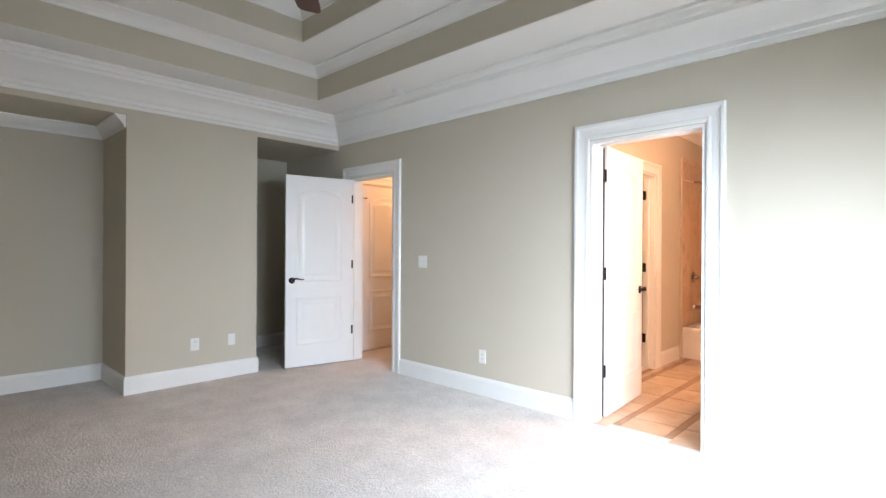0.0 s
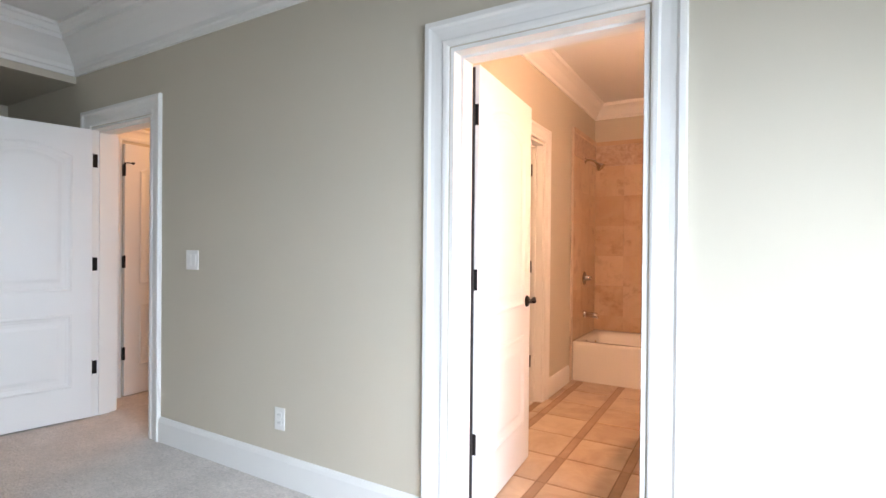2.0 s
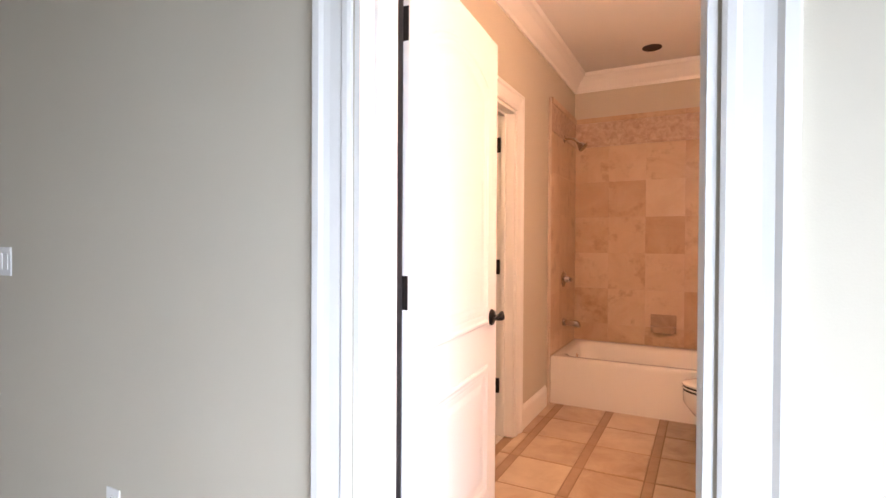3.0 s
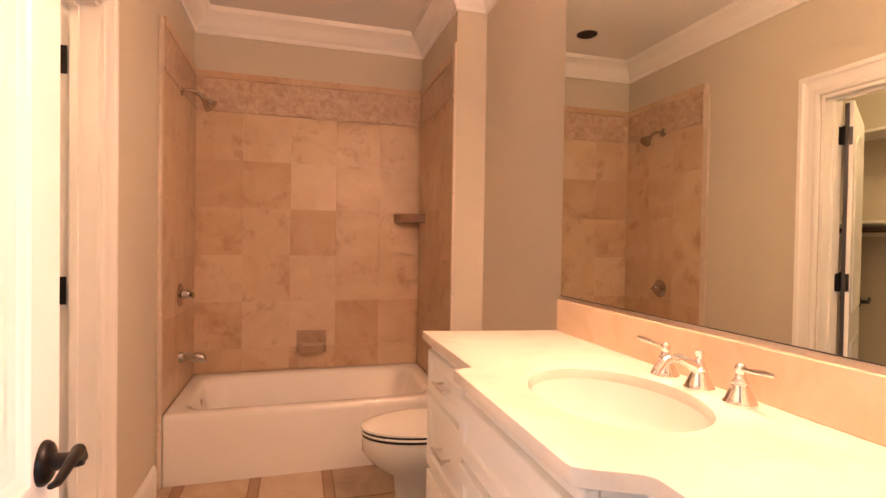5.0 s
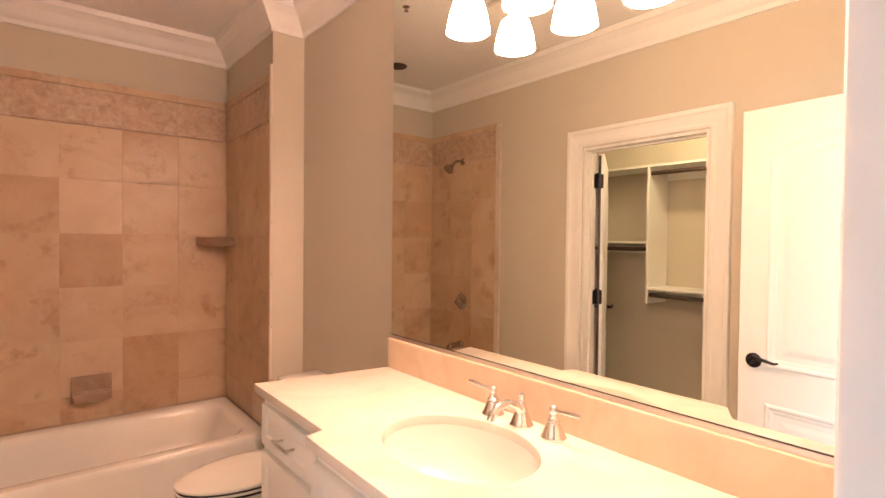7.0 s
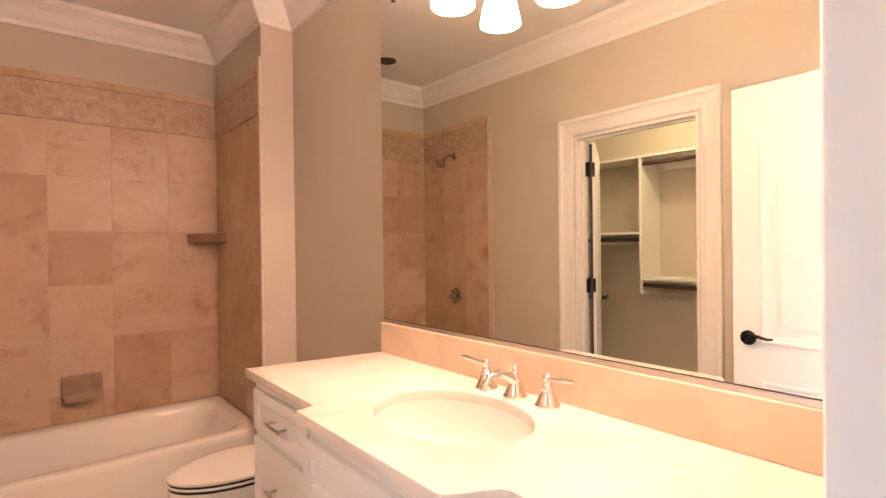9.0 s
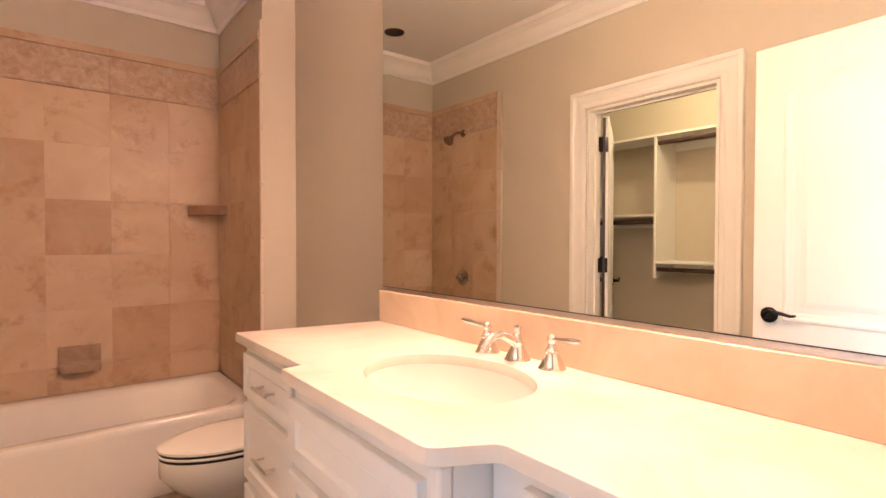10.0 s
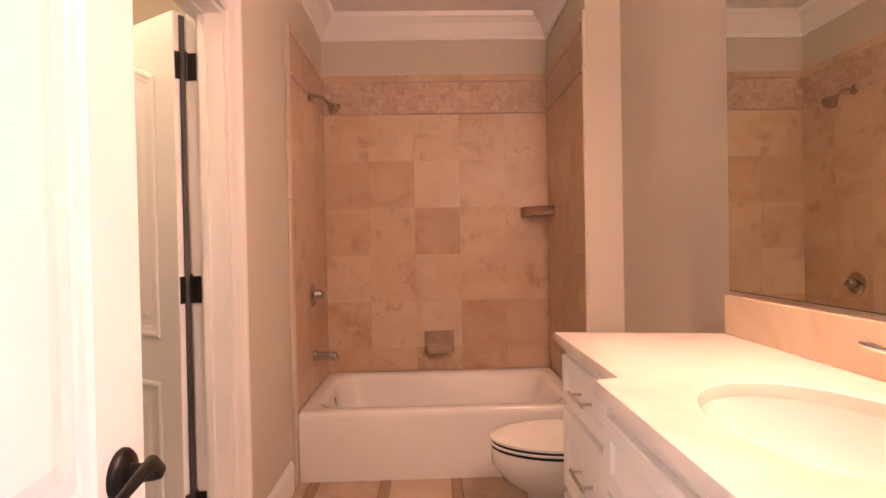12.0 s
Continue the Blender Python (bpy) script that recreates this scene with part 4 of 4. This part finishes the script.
for p in ([(XE, WIN[1], WIN[2] - 0.03), (XE, WIN[1], WIN[3]), (XE, WIN[0], WIN[3]), (XE, WIN[0], WIN[2] - 0.03)],):
    side = Vector((-1, 0, 0)).cross(Vector((0, 0, 1)))
    sweep(bm, p if side.y > 0 else p[::-1], CASING, (-1, 0, 0))
structure("casing_window", bm, TRIM, "white moulded window casing", "window casing")

# ---------------------------------------------------------------- closet fittings
def closet_shelves():
    x0, xf = CX0, CX0 + 0.32
    c = empty("closet_shelving", (x0, 5.9, 1.0), "white closet shelving with dark wooden hanging rods", "closet shelving")
    yd = 5.815
    part("shelf", boxed(x0, xf, CY0, CY1, 2.068, 2.088, bevel=0.002, seg=1), TRIM, c)
    part("divider", boxed(x0, xf, yd - 0.010, yd + 0.010, 0.93, 2.067, bevel=0.002, seg=1), TRIM, c)
    part("shelf", boxed(x0, xf, CY0, yd - 0.011, 1.045, 1.065, bevel=0.002, seg=1), TRIM, c)
    part("shelf", boxed(x0, xf, yd + 0.011, CY1, 1.43, 1.45, bevel=0.002, seg=1), TRIM, c)
    for a, b, z in ((CY0, yd - 0.01, 2.02), (CY0, yd - 0.01, 1.0), (yd + 0.01, CY1, 1.385)):
        bm = bmesh.new(); cyl(bm, (xf - 0.035, a, z), (xf - 0.035, b, z), 0.0175, n=16)
        part("hanging_rod", bm, WOODR, c, "dark wooden hanging rod", 40)
        part("cleat", boxed(x0, x0 + 0.018, a, b, z - 0.04, z + 0.025), TRIM, c)


closet_shelves()

# ---------------------------------------------------------------- bathroom ceiling and tub wall fittings
can = empty("recessed_light", (-0.86, 6.78, CEIL), "unlit recessed ceiling light with a dark baffle", "ceiling light")
bm = bmesh.new(); lathe(bm, [(0.058, -0.001), (0.072, -0.001), (0.070, -0.006), (0.058, -0.004)], (-0.86, 6.78, CEIL)); part("trim_ring", bm, DARKCAN, can, "", 40)
bm = bmesh.new(); lathe(bm, [(0.001, -0.0015), (0.058, -0.0015), (0.058, -0.004), (0.04, -0.002), (0.001, -0.002)], (-0.86, 6.78, CEIL)); part("baffle", bm, DARKCAN, can, "", 40)
vent = empty("ceiling_vent", (-0.2, 5.73, CEIL), "white slatted exhaust vent in the bathroom ceiling", "ceiling vent")
part("frame", boxed(-0.33, -0.07, 5.60, 5.86, CEIL - 0.012, CEIL - 0.001, bevel=0.003), PLASTIC, vent)
for k in range(9):
    part("slat", boxed(-0.305, -0.095, 5.625 + k * 0.025, 5.639 + k * 0.025, CEIL - 0.018, CEIL - 0.0125, bevel=0.001, seg=1), PLASTIC, vent)

sdish = empty("soap_dish", (-0.79, BY1 - 0.012, 0.55), "brown stone soap dish set in the tiled wall", "soap dish")
TX, TY, TZ = -0.79, BY1 - 0.0125, 0.55
part("back", boxed(TX - 0.10, TX + 0.10, TY - 0.012, TY, TZ - 0.075, TZ + 0.08, bevel=0.004), DISH, sdish)
bm = bmesh.new()
loft(bm, [rrect(TX, TY - 0.05, 0.085, 0.036, 0.03, TZ - 0.06), rrect(TX, TY - 0.052, 0.096, 0.042, 0.035, TZ - 0.02), rrect(TX, TY - 0.052, 0.096, 0.042, 0.035, TZ - 0.012), rrect(TX, TY - 0.052, 0.082, 0.03, 0.028, TZ - 0.012), rrect(TX, TY - 0.052, 0.07, 0.02, 0.018, TZ - 0.03)], True, True)
part("tray", bm, DISH, sdish, "", 40)
bm = bmesh.new()
R = 0.19
fan_pts = [(ALX - 0.012, BY1 - 0.012)] + [(ALX - 0.012 - R * math.cos(radians(90 * i / 12)) , BY1 - 0.012 - R * math.sin(radians(90 * i / 12))) for i in range(13)]
loft(bm, [[(x, y, z) for x, y in fan_pts] for z in (1.39, 1.45)], True, True, False)
bmesh.ops.bevel(bm, geom=[e for e in bm.edges], offset=0.004, segments=2, profile=0.5, affect="EDGES")
thing("corner_shelf", bm, STRIP, "brown stone corner shelf in the tiled tub alcove", "corner shelf")

# ---------------------------------------------------------------- tiles, each a piece of its own
random.seed(7)


def piece_mesh(name, sx, sy, sz, mat, bevel=0.0006):
    b = boxed(-sx / 2, sx / 2, -sy / 2, sy / 2, -sz / 2, sz / 2, bevel=bevel, seg=1)
    return finish(name, b, mat)


def piece(name, me, at, parent):
    ob = new(name, me)
    ob.location = at
    ob.parent = parent
    return ob


bed_n = structure("tile_wall_north", boxed(BX0 + 0.0005, ALX - 0.0005, BY1 - 0.006, BY1 - 0.0005, 0.30, 2.33), GROUT, "travertine tiled wall behind the bathtub", "tiled wall")
bed_w = structure("tile_wall_west", boxed(BX0 + 0.0005, BX0 + 0.006, TUBY - 0.02, BY1 - 0.0065, 0.30, 2.33), GROUT, "travertine tiled wall with the shower fittings", "tiled wall")
bed_e = structure("tile_wall_east", boxed(ALX - 0.006, ALX - 0.0005, TUBY - 0.0, BY1 - 0.0065, 0.30, 2.33), GROUT, "travertine tiled end wall of the tub alcove", "tiled wall")
P, G, T = 0.306, 0.0006, 0.007
rows_z = [0.3655 + 0.0, 0.517, 0.832, 1.147, 1.462, 1.777, 2.092]
TONES = ["mdmmm", "mdlmm", "mmlml", "mmdmm", "lmlmd", "mmmlm"]      # tile shades of the back wall, rows from the tub up, from its east end
for r in range(6):
    z0, z1 = rows_z[r], rows_z[r + 1]
    shades = {c: piece_mesh("tile_north", P - G, T, z1 - z0 - G, m) for c, m in (("m", TRAV), ("d", TRAVD), ("l", TRAVL))}
    for k in range(5):
        piece("tile", shades[TONES[r][k]], (ALX - 0.001 - P * (k + 0.5), BY1 - 0.006 - T / 2 + random.uniform(-0.0006, 0.0006), (z0 + z1) / 2), bed_n)
    for k in range(3):
        y = BY1 - 0.0135 - P * (k + 0.5) * 0.8817
        ms2 = piece_mesh("tile_side", T, P * 0.8817 - G, z1 - z0 - G, TRAV) if k == 0 else ms2
        piece("tile", ms2, (BX0 + 0.006 + T / 2 + random.uniform(-0.0006, 0.0006), y, (z0 + z1) / 2), bed_w)
        piece("tile", ms2, (ALX - 0.006 - T / 2 + random.uniform(-0.0006, 0.0006), y, (z0 + z1) / 2), bed_e)
# pencil line, carved border and cap
W = ALX - BX0 - 0.03
for z0, z1, d, mat, nm in ((2.0925, 2.1135, 0.016, MOSAIC, "pencil_tile"), (2.114, 2.306, 0.010, MOSAIC, "border_tile"), (2.3065, 2.352, 0.018, TRAV, "cap_tile")):
    mn = piece_mesh(nm, W / 5 - G, d, z1 - z0 - G, mat)
    ms = piece_mesh(nm, d, 0.264, z1 - z0 - G, mat)
    for k in range(5):
        piece(nm, mn, ((BX0 + ALX) / 2 + W * (k - 2) / 5, BY1 - 0.006 - d / 2, (z0 + z1) / 2), bed_n)
    for k in range(3):
        y = BY1 - 0.0265 - 0.2655 * (k + 0.5)
        piece(nm, ms, (BX0 + 0.006 + d / 2, y, (z0 + z1) / 2), bed_w)
        piece(nm, ms, (ALX - 0.006 - d / 2, y, (z0 + z1) / 2), bed_e)
# bullnose strips up the open edges of the alcove
mw = piece_mesh("bullnose_tile", 0.016, 0.05, 0.290, BULL, 0.004)
for k in range(8):
    piece("bullnose_tile", mw, (BX0 + 0.0085, TUBY - 0.0235, 0.147 + k * 0.2925), bed_w)
mf = piece_mesh("bullnose_tile", 0.016, 0.014, 0.290, BULL, 0.004)
for k in range(7):
    piece("bullnose_tile", mf, (ALX - 0.0085, TUBY - 0.008, 0.51 + k * 0.2925), bed_e)

# floor tiles with brown stone strips between the columns
floor_b = bpy.data.objects["floor_bathroom"]
sx, sy, strip = 0.365, 0.355, 0.05
mt = piece_mesh("floor_tile", sx - strip - 0.008, sy - 0.014, 0.010, FLOORT, 0.002)
mst = piece_mesh("strip_tile", strip - 0.006, sy - 0.006, 0.008, FSTRIP, 0.0015)
x_first = -1.09 - 2 * sx
for i in range(6):
    for j in range(11):
        xc, yc = x_first + sx * (i + 0.5), 3.77 - 0.175 + sy * (j + 0.0) + 0.177
        x0, x1 = xc - (sx - strip) / 2, xc + (sx - strip) / 2
        if x1 < BX0 or x0 > BX1 or yc > TUBY + 0.1 or yc < YB + 0.02:
            continue
        a, b = max(x0, BX0 + 0.002), min(x1, BX1 - 0.002)
        me = mt if (a, b) == (x0, x1) else piece_mesh("floor_tile", b - a - 0.008, sy - 0.014, 0.010, FLOORT, 0.002)
        piece("floor_tile", me, ((a + b) / 2, yc, -0.005 + random.uniform(-0.0008, 0.0008)), floor_b)
        xs = x_first + sx * i
        if BX0 + strip / 2 < xs < BX1 - strip / 2:
            piece("strip_tile", mst, (xs, yc, -0.006), floor_b)

# small fittings last
sp = empty("sprinkler", (-0.36, 5.95, CEIL), "small fire sprinkler in the bathroom ceiling", "sprinkler")
bm = bmesh.new(); lathe(bm, [(0.001, 0.0), (0.022, 0.0), (0.020, -0.004), (0.006, -0.006), (0.006, -0.022), (0.014, -0.024), (0.014, -0.026), (0.001, -0.026)], (-0.36, 5.95, CEIL)); part("head", bm, AGED, sp, "", 40)
stop = empty("hinge_stop", (HX0 + 0.045, HALLD[0] + 0.0, 1.875), "dark hinge-pin door stop on the hall door", "door stop")
bm = bmesh.new(); tube(bm, [(HX0 + 0.03, HALLD[0] + 0.0, 1.878), (HX0 + 0.05, HALLD[0] + 0.03, 1.88), (HX0 + 0.052, HALLD[0] + 0.065, 1.88)], 0.004, 10); part("arm", bm, BRONZE, stop, "", 40)
bm = bmesh.new(); cyl(bm, (HX0 + 0.055, HALLD[0] + 0.062, 1.88), (HX0 + 0.038, HALLD[0] + 0.062, 1.88), 0.009, n=12); part("bumper", bm, SLOT, stop, "", 40)
